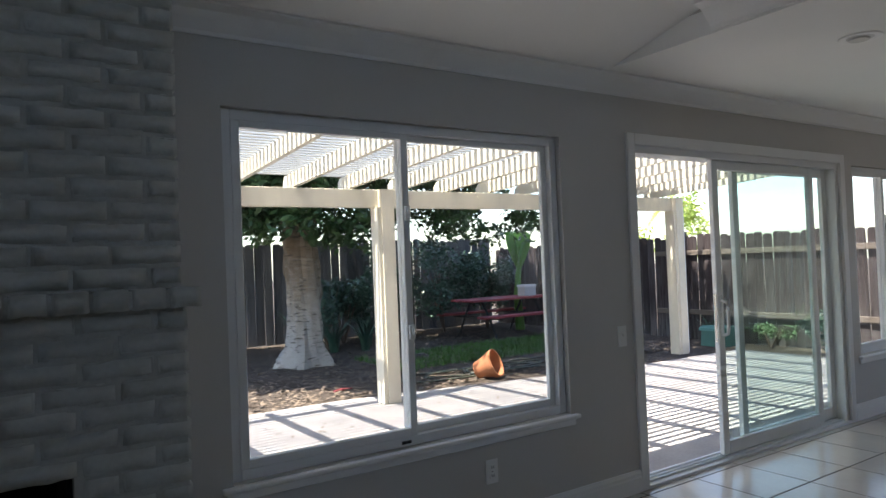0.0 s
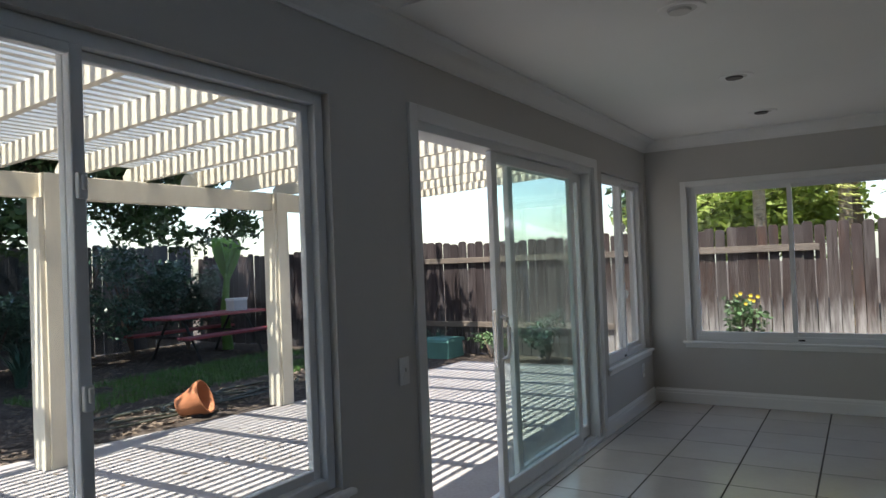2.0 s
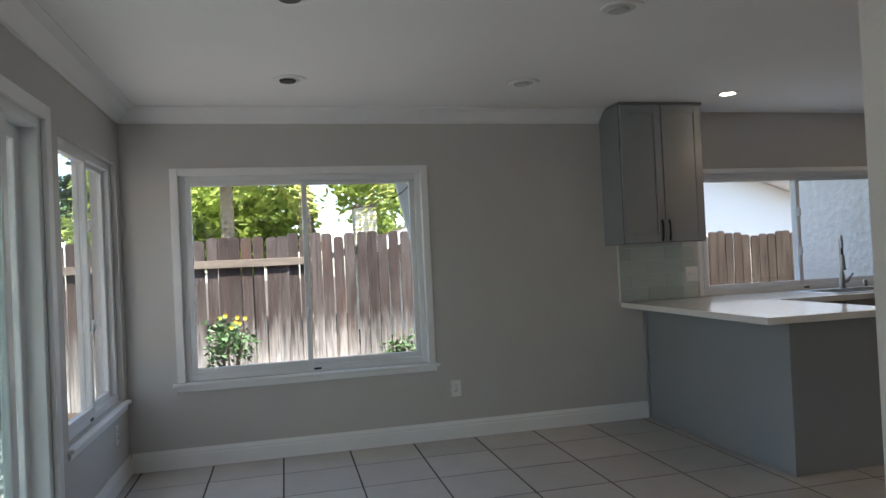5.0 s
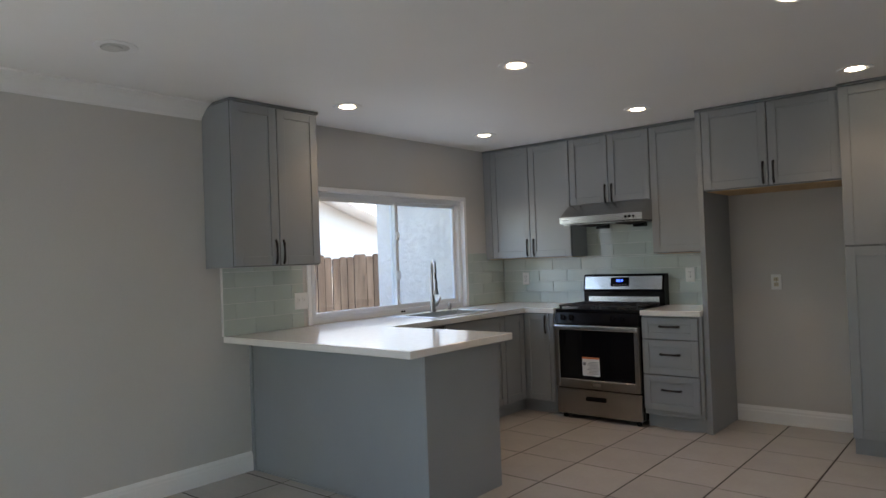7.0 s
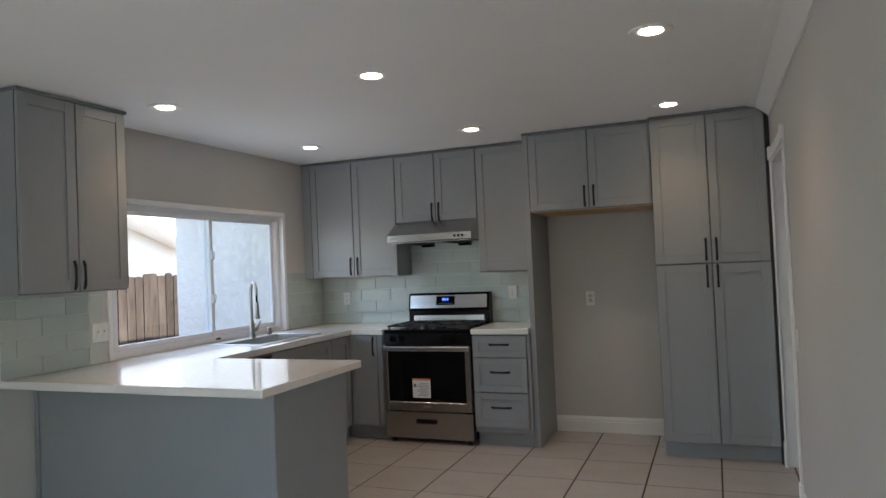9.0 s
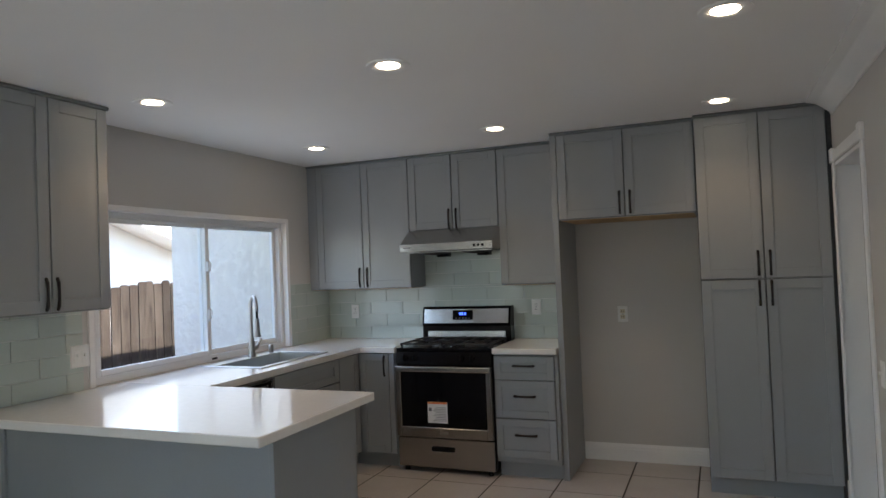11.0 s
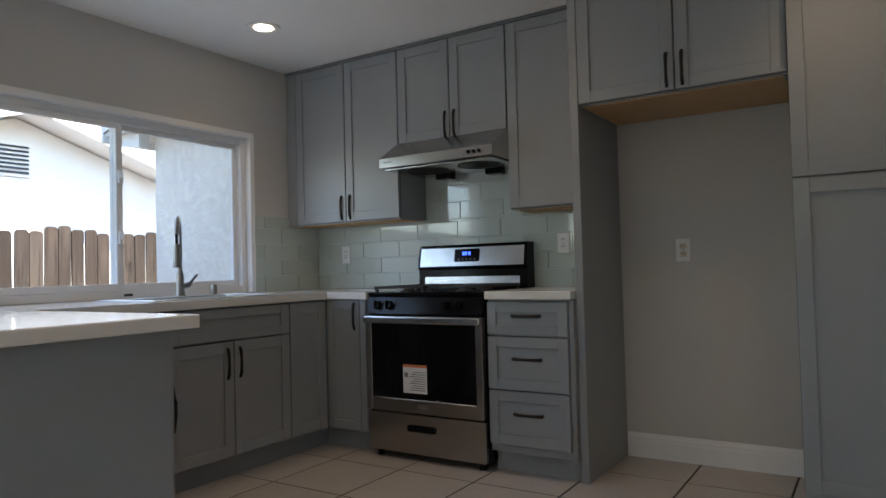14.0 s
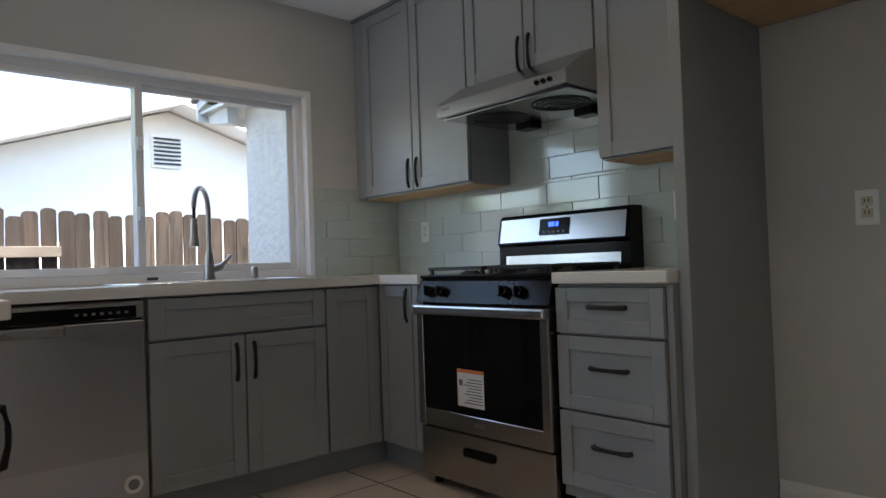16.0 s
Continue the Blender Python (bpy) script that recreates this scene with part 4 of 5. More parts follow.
for gx in (5.835, 6.205):
    g = bmesh.new()
    for dx in (-0.165, -0.055, 0.055, 0.165):
        box(g, gx + dx - 0.006, gx + dx + 0.006, -3.42, -2.985, 0.930, 0.944, 0.002)
    for y in (-3.42, -3.2, -2.99):
        box(g, gx - 0.17, gx + 0.17, y - 0.006, y + 0.006, 0.931, 0.945, 0.002)
    for dx in (-0.16, 0.16):
        for y in (-3.41, -3.0):
            box(g, gx + dx - 0.007, gx + dx + 0.007, y - 0.007, y + 0.007, 0.911, 0.932)
    part("grate", g, M_IRON, rg)
    for y in (-3.31, -3.09):
        part("burner", cyl(C((gx, y, 0.911), (gx, y, 0.920), 0.05, 0.045, 20), (gx, y, 0.9195), (gx, y, 0.927), 0.034, 0.030, 20), M_IRON, rg)
bg = part("backguard", prism([(UB + 0.015, 0.90), (-3.47, 0.90), (-3.475, 1.03), (-3.462, 1.045), (-3.485, 1.165), (-3.505, 1.182), (UB + 0.015, 1.182)], "x", RX0 + 0.003, RX1 - 0.003), M_BLACK, rg)


def slab_on(x0, x1, y0, z0, y1, z1, t):
    return prism([(y0, z0), (y0 + t, z0 + 0.001), (y1 + t, z1 + 0.001), (y1, z1)], "x", x0, x1)


part("backguard_face", slab_on(RX0 + 0.02, RX1 - 0.02, -3.4635, 1.050, -3.4845, 1.162, 0.004), M_STEEL, bg, "polished steel backguard face")
part("backguard_strip", slab_on(RX0 + 0.05, RX1 - 0.05, -3.4705, 0.935, -3.474, 0.985, 0.003), M_STEEL, bg)
dz0 = part("clock_panel", slab_on(5.955, 6.125, -3.4655, 1.077, -3.480, 1.152, 0.0075), M_BLACK, bg)
for a in (6.060, 6.042, 6.018):
    part("digit", slab_on(a - 0.006, a + 0.006, -3.4690, 1.115, -3.4725, 1.135, 0.0105), M_LED, dz0)
for i in range(5):
    part("button", slab_on(5.975 + 0.028 * i, 5.987 + 0.028 * i, -3.4625, 1.086, -3.4640, 1.094, 0.0065), M_INK, dz0)
for x in (RX0 + 0.05, RX1 - 0.05):
    for y in (RF - 0.05, -3.5):
        part("foot", C((x, y, 0.0), (x, y, 0.042), 0.02, 0.014, 12), M_BLACK, rg)

# ---- range hood ----
hd = thing("range_hood", "stainless steel under-cabinet range hood", "range hood", (6.02, -3.3, 1.66))
HF = -3.085
part("shell", prism([(UB, 1.798), (-3.25, 1.798), (HF, 1.690), (HF, 1.640), (HF - 0.02, 1.634), (UB, 1.628)], "x", 5.642, 6.392), M_STEEL, hd)
part("front_lip", B(5.640, 6.394, HF - 0.004, HF + 0.004, 1.634, 1.691, 0.002), M_STEEL, hd)
hp = part("control_strip", B(5.69, 5.83, HF + 0.003, HF + 0.007, 1.652, 1.675, 0.001), M_STEEL, hd)
for i in range(3):
    part("button", C((5.715 + 0.033 * i, HF + 0.006, 1.663), (5.715 + 0.033 * i, HF + 0.015, 1.663), 0.0105, 0.009, 16), M_BLACK, hp)
part("badge", B(6.30, 6.36, HF + 0.0035, HF + 0.0050, 1.660, 1.669), M_NICKEL, hd)
for x in (5.84, 6.19):
    f = bmesh.new()
    for i in range(5):
        r = 0.035 + 0.022 * i
        ring = [(x + r * math.cos(k * math.tau / 24), -3.30 + r * math.sin(k * math.tau / 24), 1.620 - 0.012 * (4 - i) / 4) for k in range(25)]
        tube(f, ring, 0.003, 6)
    part("fan_grille", f, M_IRON, hd)
    part("grease_cup", B(x - 0.05, x + 0.05, -3.53, -3.45, 1.590, 1.629, 0.005), M_BLACK, hd)
part("filter_plate", B(5.66, 6.375, UB + 0.02, HF - 0.03, 1.623, 1.629), M_STEEL, hd)

# ---- fireplace ----
FPX, FPY = 0.79, 2.72
fpl = thing("fireplace", "white painted brick fireplace with a projecting header course", "fireplace", (0, 3.0, 0))
part("core_upper", B(-1.0, FPX - 0.009, FPY + 0.008, YN - 0.002, 1.336, 2.62), M_MORTAR, fpl)
part("core_lower", B(-1.0, FPX - 0.002, FPY - 0.022, YN - 0.002, 0.82, 1.284), M_MORTAR, fpl)
for x0, x1 in ((0.475, FPX - 0.001), (-1.0, -0.475)):
    part("core_pier", B(x0, x1, FPY - 0.022, YN - 0.002, 0.0, 0.82), M_MORTAR, fpl)
part("core_ledge", B(-1.0, FPX + 0.030, FPY - 0.062, YN - 0.002, 1.284, 1.336), M_MORTAR, fpl)
part("firebox", box(box(B(-0.474, 0.474, YN - 0.06, YN - 0.003, 0.0, 0.82), -0.474, -0.46, FPY + 0.02, YN - 0.06, 0.0, 0.82), 0.46, 0.474, FPY + 0.02, YN - 0.06, 0.0, 0.82), M_SOOT, fpl)


def brick_mesh(L, seed):
    r = random.Random(seed)
    bm = B(-L / 2, L / 2, -0.05, 0.05, -0.0275, 0.0275)
    bmesh.ops.subdivide_edges(bm, edges=[e for e in bm.edges if abs(e.verts[0].co.x - e.verts[1].co.x) > 0.01], cuts=4)
    es = [e for e in bm.edges if e.calc_face_angle(0) > 0.5 and max(v.co.y for v in e.verts) < -0.04]
    bmesh.ops.bevel(bm, geom=es, offset=0.006, segments=2, affect="EDGES")
    for v in bm.verts:
        v.co += Vector((r.uniform(-1, 1), r.uniform(-1, 1), r.uniform(-1, 1))) * 0.0022
    me = mesh_of("brick", bm, M_BRICK)
    me.shade_smooth()
    return me


stretch = [brick_mesh(0.196, s) for s in range(5)]
half = [brick_mesh(0.092, s) for s in range(10, 13)]
rb = random.Random(4)
PITCH = 0.0672
for row in range(38):
    z = 0.034 + PITCH * row
    if z > 2.60:
        break
    ledge = row == 19
    low = row < 19
    y = FPY - (0.078 if ledge else 0.03 if low else 0.0)
    x = FPX + (0.040 if ledge else 0.008 if low else 0.0)
    if ledge:
        while x > -0.98:
            piece("brick", rb.choice(half), fpl, (x - 0.046, y + 0.05 - 3.0, z), (0, rb.uniform(-0.01, 0.01), 0), (1, 1, 1.08))
            x -= 0.103
        continue
    first = row % 2 == 0
    while x > -0.95:
        short = first
        L = 0.092 if short else 0.196
        first = False
        if not (z < 0.80 and x - L < 0.49 and x > -0.47):
            piece("brick", rb.choice(half if short else stretch), fpl, (x - L / 2, y + 0.05 - 3.0 + rb.uniform(-0.003, 0.003), z + rb.uniform(-0.002, 0.002)), (0, rb.uniform(-0.012, 0.012), rb.uniform(-0.01, 0.01)))
        elif x > 0.49:
            piece("brick", rb.choice(half), fpl, (x - 0.046, y + 0.05 - 3.0, z))
        x -= L + 0.011

# ---- ground and garden ----
structure("ground", B(-60, 80, -60, 80, GND - 0.3, GND), M_SOIL, "bare leaf-strewn garden soil", "ground")
structure("house_footing", B(XW - WT, XE + WT, YS - WT, YN + WT, GND - 0.1, -0.03), M_STUCCO, "concrete house slab", "slab")
structure("patio", prism([(-5.0, YN + WT), (9.5, YN + WT), (9.35, 6.45), (7.4, 6.55), (5.9, 6.83), (3.4, 7.28), (-5.0, 7.35)], "z", GND - 0.05, -0.065), M_CONC, "worn grey concrete patio slab", "patio")


def leaf_cloud(bm, center, radii, count, size, rnd, hollow=0.35, droop=0.0):
    """Small pointed leaves scattered through an uneven blob."""
    c = Vector(center)
    for _ in range(count):
        d = Vector((rnd.gauss(0, 1), rnd.gauss(0, 1), rnd.gauss(0, 1))).normalized()
        k = hollow + (1 - hollow) * rnd.random() ** 0.6
        k *= 0.75 + 0.5 * noise.noise(d * 1.7 + c)
        p = c + Vector((d.x * radii[0], d.y * radii[1], d.z * radii[2])) * k
        s = size * rnd.uniform(0.6, 1.3)
        a = Vector((rnd.gauss(0, 1), rnd.gauss(0, 1), rnd.gauss(0, 0.6) - droop)).normalized()
        b = a.cross(Vector((rnd.gauss(0, 1), rnd.gauss(0, 1), rnd.gauss(0, 1)))).normalized()
        v = [bm.verts.new(q) for q in (p - a * s, p + b * s * 0.42, p + a * s, p - b * s * 0.42)]
        bm.faces.new(v)


def fence(name, label, axis, at, a0, a1, top, mat, sideways, seed, width=0.178, rails=()):
    """A dog-eared board fence; sideways: which side its rails stand on."""
    r = random.Random(seed)
    t = thing(name, label, "fence", (at, a0, GND) if axis == "y" else (a0, at, GND))
    meshes = []
    for i in range(4):
        w, h = width / 2 - 0.004 - 0.003 * (i % 2), top - GND - 0.02 * (i % 3)
        e = w * 0.45
        pts = [(-w, 0), (w, 0), (w, h - e), (w - e * 0.35, h - e * 0.45), (w - e, h), (-w + e, h), (-w + e * 0.35, h - e * 0.45), (-w, h - e)]
        bm = prism(pts, "x" if axis == "y" else "y", -0.009, 0.009)
        meshes.append(mesh_of("board", bm, mat))
    n = int((a1 - a0) / width)
    for i in range(n):
        u = (i + 0.5) * width
        off = r.uniform(-0.006, 0.006)
        tilt = r.uniform(-0.008, 0.008)
        p = (off, u, r.uniform(-0.02, 0.02)) if axis == "y" else (u, off, r.uniform(-0.02, 0.02))
        piece("board", r.choice(meshes), t, p, (tilt, 0, 0) if axis == "y" else (0, tilt, 0))
    for z, u0, u1 in rails:
        d0, d1 = sorted((sideways * 0.012, sideways * 0.052))
        bm = B(at + d0, at + d1, u0, u1, z, z + 0.085, 0.004) if axis == "y" else B(u0, u1, at + d0, at + d1, z, z + 0.085, 0.004)
        part("rail", bm, M_RAIL, t)
    return t


FE = 10.3
fence("board_fence", "weathered brown dog-eared board fence, paler towards the ground, along the side yard", "y", FE, -0.9, 4.9, 1.67, M_FENCE, -1, 2, 0.126, rails=((1.33, 1.95, 4.89), (0.32, 4.5, 4.89)))
fence("board_fence", "weathered dog-eared board fence with tree shade painted dark, beside the patio", "y", FE, 4.9, 13.4, 1.67, M_FENCED, -1, 6, 0.15, rails=((1.33, 4.9, 8.6), (0.32, 4.9, 8.6)))
part_post = thing("fence_post", "square weathered fence post", "post", (FE - 0.1, 8.0, GND))
part("shaft", B(FE - 0.12, FE - 0.012, 7.93, 8.05, GND, 1.74, 0.004), M_FENCED, part_post)
fence("board_fence", "pale cedar dog-eared board fence behind the kitchen window", "y", 10.05, -9.0, -0.95, 1.49, M_FENCE2, -1, 3, 0.122, rails=((1.12, -2.3, -0.97),))
fence("board_fence", "grey dog-eared board fence with tree shade painted in, back of the garden", "x", 13.4, -6.0, 10.28, 1.90, M_FENCEN, -1, 5)

# patio cover
BY = 6.85
pc = thing("patio_cover", "cream painted timber patio cover with lath roof", "pergola", (4, 5, -0.065))
part("beam", B(-4.0, 8.72, BY - 0.045, BY + 0.045, 1.985, 2.172, 0.005), M_PERG, pc)
part("ledger", B(-4.0, 9.2, YN + WT, YN + WT + 0.04, 2.36, 2.50, 0.004), M_PERG, pc)
for x in (-1.2, 1.25, 3.765, 6.16, 8.53):
    part("post", box(B(x - 0.075, x + 0.075, BY - 0.125, BY - 0.046, -0.065, 2.172, 0.005), x - 0.115, x - 0.075, BY - 0.11, BY + 0.05, -0.065, 1.984, 0.004), M_PERG, pc)
x = -3.9
while x < 8.8:
    # rafters fall gently from the house to the beam
    part("rafter", prism([(YN + WT + 0.04, 2.36), (BY + 0.30, 2.173), (BY + 0.30, 2.26), (BY + 0.24, 2.315), (YN + WT + 0.04, 2.50)], "x", x - 0.022, x + 0.022), M_PERG, pc)
    x += 0.61
nl = 40
lath = mesh_of("lath", B(-6.5, 6.5, -0.021, 0.021, 0, 0.016), M_PERGW)
for i in range(nl):
    f = (i + 0.5) / nl
    y = 3.45 + f * (BY + 0.2 - 3.45)
    z = 2.50 + (y - 3.42) / (BY + 0.24 - 3.42) * (2.315 - 2.50) + 0.002
    piece("lath", lath, pc, (2.4 - 4, y - 5, z + 0.065), (-0.05, 0, random.uniform(-0.0015, 0.0015)))
part("eave_board", B(XW - 0.4, XE + 0.4, YN + WT + 0.045, YN + 0.53, 2.545, 2.60), M_PERGW, pc)
dsp = thing("downspout", "white metal downspout strapped to the patio post", "downspout", (8.65, BY, -0.06))
part("pipe", B(8.615, 8.665, BY - 0.09, BY - 0.04, -0.06, 2.05, 0.008), M_TRIM, dsp)

# big tree behind the patio
rt = random.Random(11)
tr_ = thing("garden_tree", "large pale-barked shade tree with dark evergreen crown", "tree", (4.25, 10.4, GND))
bx, by = 4.25, 10.4
bm = bmesh.new()
heights = [GND - 0.1, GND + 0.05, 0.2, 0.6, 1.1, 1.6, 2.1, 2.7]
widths = [0.44, 0.38, 0.275, 0.245, 0.25, 0.25, 0.21, 0.18]
ring_z = [GND - 0.1 + 2.8 * i / 44 for i in range(45)]
tube(bm, [(bx + 0.04 * math.sin(z * 2.1), by, z) for z in ring_z], [float(np.interp(z, heights, widths)) for z in ring_z], 44)
for v in bm.verts:
    a = math.atan2(v.co.y - by, v.co.x - bx)
    k = 1 + 0.09 * math.sin(5 * a + v.co.z * 1.3) + 0.04 * math.sin(13 * a + 3 * v.co.z) + 0.14 * noise.noise(v.co * 4.0) + 0.06 * noise.noise(v.co * 14.0)
    if v.co.z < 0.3:
        k += 0.7 * (0.3 - v.co.z) * max(0, math.sin(6 * a + 1)) ** 2
    v.co.x, v.co.y = bx + (v.co.x - bx) * k, by + (v.co.y - by) * k
part("trunk", bm, M_TRUNK, tr_, smooth=True)
bm = bmesh.new()
tips = []
for i in range(9):
    a = i * math.tau / 9 + 0.2
    rr = rt.uniform(1.6, 3.0)
    tip = Vector((bx + rr * math.cos(a), by + rr * math.sin(a) * 0.9, rt.uniform(2.6, 4.3)))
    mid = Vector((bx + rr * 0.4 * math.cos(a + 0.2), by + rr * 0.4 * math.sin(a + 0.2), 2.5 + rt.uniform(0, 0.5)))
    tube(bm, [(bx - 0.02, by, 1.75 + 0.08 * i), mid, tip], [0.12, 0.07, 0.025], 8)
    tips += [tip, mid]
part("limbs", bm, M_BARK, tr_, smooth=True)
bm = bmesh.new()
for t in tips:
    for _ in range(3):
        leaf_cloud(bm, t + Vector((rt.uniform(-0.9, 0.9), rt.uniform(-0.9, 0.9), rt.uniform(-0.3, 0.6))), (0.85, 0.85, 0.6), 260, 0.07, rt, droop=0.5)
for i in range(46):
    leaf_cloud(bm, (bx + rt.uniform(-3.2, 4.2), by + rt.uniform(-1.6, 1.4), rt.uniform(1.85, 2.6)), (0.5, 0.5, 0.36), 190, 0.07, rt, droop=0.6)
for i in range(12):
    leaf_cloud(bm, (bx + rt.uniform(-0.9, 0.9), by - 0.6 + rt.uniform(-0.3, 0.2), rt.uniform(1.85, 2.5)), (0.4, 0.35, 0.35), 170, 0.07, rt, droop=0.6)
for i in range(26):
    leaf_cloud(bm, (bx + rt.uniform(-2.0, 4.5), by - rt.uniform(2.0, 3.7), rt.uniform(3.3, 4.6)), (0.75, 0.7, 0.4), 190, 0.12, rt, droop=0.3)
for i in range(130):
    leaf_cloud(bm, (bx + rt.uniform(-3.0, 5.0), by + rt.uniform(-2.2, 2.4), rt.uniform(3.0, 4.8)), (0.8, 0.8, 0.5), 210, 0.125, rt, droop=0.3)
part("crown", bm, M_LEAF, tr_)


def shrub(name, label, x, y, rad, high, count, size, mat, seed, stems=5):
    r = random.Random(seed)
    t = thing(name, label, "shrub", (x, y, GND))
    bm = bmesh.new()
    for i in range(stems):
        a = r.uniform(0, math.tau)
        tube(bm, [(x, y, GND - 0.02), (x + 0.3 * rad * math.cos(a), y + 0.3 * rad * math.sin(a), GND + high * 0.5), (x + 0.6 * rad * math.cos(a), y + 0.6 * rad * math.sin(a), GND + high * 0.85)], [0.02, 0.013, 0.006], 6)
    part("stems", bm, M_BARKD, t)
    bm = bmesh.new()
    n = 7
    for i in range(n):
        leaf_cloud(bm, (x + r.uniform(-0.6, 0.6) * rad, y + r.uniform(-0.6, 0.6) * rad, GND + high * r.uniform(0.35, 0.85)), (rad * 0.55, rad * 0.55, high * 0.27), count // n, size, r)
    part("foliage", bm, mat, t)
    return t


for x, y, rad, h, s in ((5.9, 12.5, 0.8, 1.3, 1), (7.1, 12.6, 0.9, 1.9, 2), (8.3, 12.6, 1.0, 2.05, 3), (9.3, 12.4, 0.8, 1.8, 4)):
    shrub("hedge_shrub", "dense dark blue-green shrub against the back fence", x, y, rad, h, 3600, 0.05, M_LEAFC, s)
shrub("rose_shrub", "dark leafy shrub behind the garden tree", 5.3, 11.9, 0.6, 1.3, 700, 0.05, M_LEAFC, 7)
weed = shrub("yard_shrub", "bright green weed with yellow flowers below the fence", FE - 0.45, 2.75, 0.30, 0.95, 700, 0.035, M_LEAFY, 21, 4)
rf_ = random.Random(61)
for _ in range(7):
    p = Vector((FE - 0.5 + rf_.uniform(-0.2, 0.1), 2.75 + rf_.uniform(-0.25, 0.25), GND + rf_.uniform(0.80, 0.98)))
    bm = bmesh.new()
    for k in range(6):
        a = k * math.tau / 6
        d, e = Vector((-0.4, math.cos(a), math.sin(a))) * 0.026, Vector((0, -math.sin(a), math.cos(a))) * 0.010
        bm.faces.new([bm.verts.new(q) for q in (p, p + d * 0.6 + e, p + d, p + d * 0.6 - e)])
    part("flower", bm, M_FLOWER, weed, "small yellow flower")
shrub("yard_shrub", "small green plant below the fence", FE - 0.4, 0.95, 0.30, 0.75, 500, 0.035, M_LEAFY, 22, 4)
shrub("yard_shrub", "leafy green shrub beside the patio", 9.7, 5.3, 0.42, 0.75, 900, 0.035, M_LEAFC, 23, 4)
shrub("yard_shrub", "low green plants along the fence", 9.95, 6.3, 0.4, 0.4, 500, 0.03, M_LEAFY, 24, 3)


def strap_plant(name, label, x, y, h, n, mat, seed, wide=0.02):
    r = random.Random(seed)
    t = thing(name, label, "plant", (x, y, GND))
    bm = bmesh.new()
    for i in range(n):
        a, l = r.uniform(0, math.tau), h * r.uniform(0.6, 1.1)
        d, s = Vector((math.cos(a), math.sin(a), 0)), Vector((-math.sin(a), math.cos(a), 0))
        prev = None
        for j in range(6):
            f = j / 5
            p = Vector((x, y, GND)) + d * l * (0.08 + 0.5 * f ** 1.8) + Vector((0, 0, l * (f - 0.35 * f ** 3)))
            w = wide * (1 - f) + 0.001
            cur = (bm.verts.new(p - s * w), bm.verts.new(p + s * w))
            if prev:
                bm.faces.new((prev[0], prev[1], cur[1], cur[0]))
            prev = cur
    part("blades", bm, mat, t)


strap_plant("strap_leaf_plant", "clump of long dark strap leaves by the fence", 3.2, 11.6, 1.15, 60, M_LEAFC, 31)
strap_plant("strap_leaf_plant", "clump of long dark strap leaves by the tree", 5.2, 11.4, 0.85, 45, M_LEAFC, 32)
for x, y, h, sd_ in ((2.5, 11.4, 1.2, 34), (2.9, 12.3, 1.3, 35), (6.1, 11.9, 0.9, 36), (5.7, 11.2, 0.8, 37), (4.9, 12.2, 1.1, 38)):
    strap_plant("strap_leaf_plant", "clump of long dark strap leaves by the fence", x, y, h, 60, M_LEAFC, sd_)
strap_plant("spiky_plant", "small spiky green plant behind the utility box", 10.05, 7.35, 0.62, 60, M_LEAFC, 33, 0.010)

# banana plant
bp_ = thing("banana_plant", "banana plant with broad bright green leaves", "plant", (9.55, 11.6, GND))
part("stalk", tube(bmesh.new(), [(9.55, 11.6, GND), (9.5, 11.6, 0.6), (9.58, 11.6, 1.3)], [0.1, 0.08, 0.05], 10), M_BANANA, bp_, smooth=True)
for i, (a, l, lift) in enumerate(((2.6, 1.1, 1.35), (0.3, 0.9, 1.2), (4.4, 0.95, 1.3), (5.4, 1.0, 1.0), (1.4, 0.8, 1.4))):
    bm = bmesh.new()
    d, s = Vector((math.cos(a), math.sin(a), 0)), Vector((-math.sin(a), math.cos(a), 0))
    prev = None
    for j in range(9):
        f = j / 8
        p = Vector((9.58, 11.6, 1.15)) + d * l * 0.25 * f ** 1.5 + Vector((0, 0, lift * (f - 0.45 * f ** 3)))
        w = 0.25 * math.sin(math.pi * (0.06 + 0.93 * f)) + 0.01
        cur = (bm.verts.new(p - s * w + Vector((0, 0, 0.05))), bm.verts.new(p), bm.verts.new(p + s * w + Vector((0, 0, 0.05))))
        if prev:
            bm.faces.new((prev[0], prev[1], cur[1], cur[0]))
            bm.faces.new((prev[1], prev[2], cur[2], cur[1]))
        prev = cur
    part("leaf", bm, M_BANANA, bp_)

# lawn and litter
rg_ = random.Random(17)
bm = bmesh.new()
for i in range(9000):
    u, v = rg_.random(), rg_.random()
    x, y = 5.0 + 4.6 * u, 8.3 + 2.0 * v
    if noise.noise(Vector((x * 0.8, y * 0.8, 3))) < -0.18:
        continue
    h, a = rg_.uniform(0.04, 0.11), rg_.uniform(0, math.tau)
    s = Vector((math.cos(a), math.sin(a), 0)) * 0.006
    p = Vector((x, y, GND))
    bm.faces.new([bm.verts.new(q) for q in (p - s, p + s, p + Vector((s.y * 6, -s.x * 6, h)))])
tagged(part("lawn_grass", bm, M_GRASS), "patchy bright green lawn grass", "grass", kind="stuff")
bm = bmesh.new()
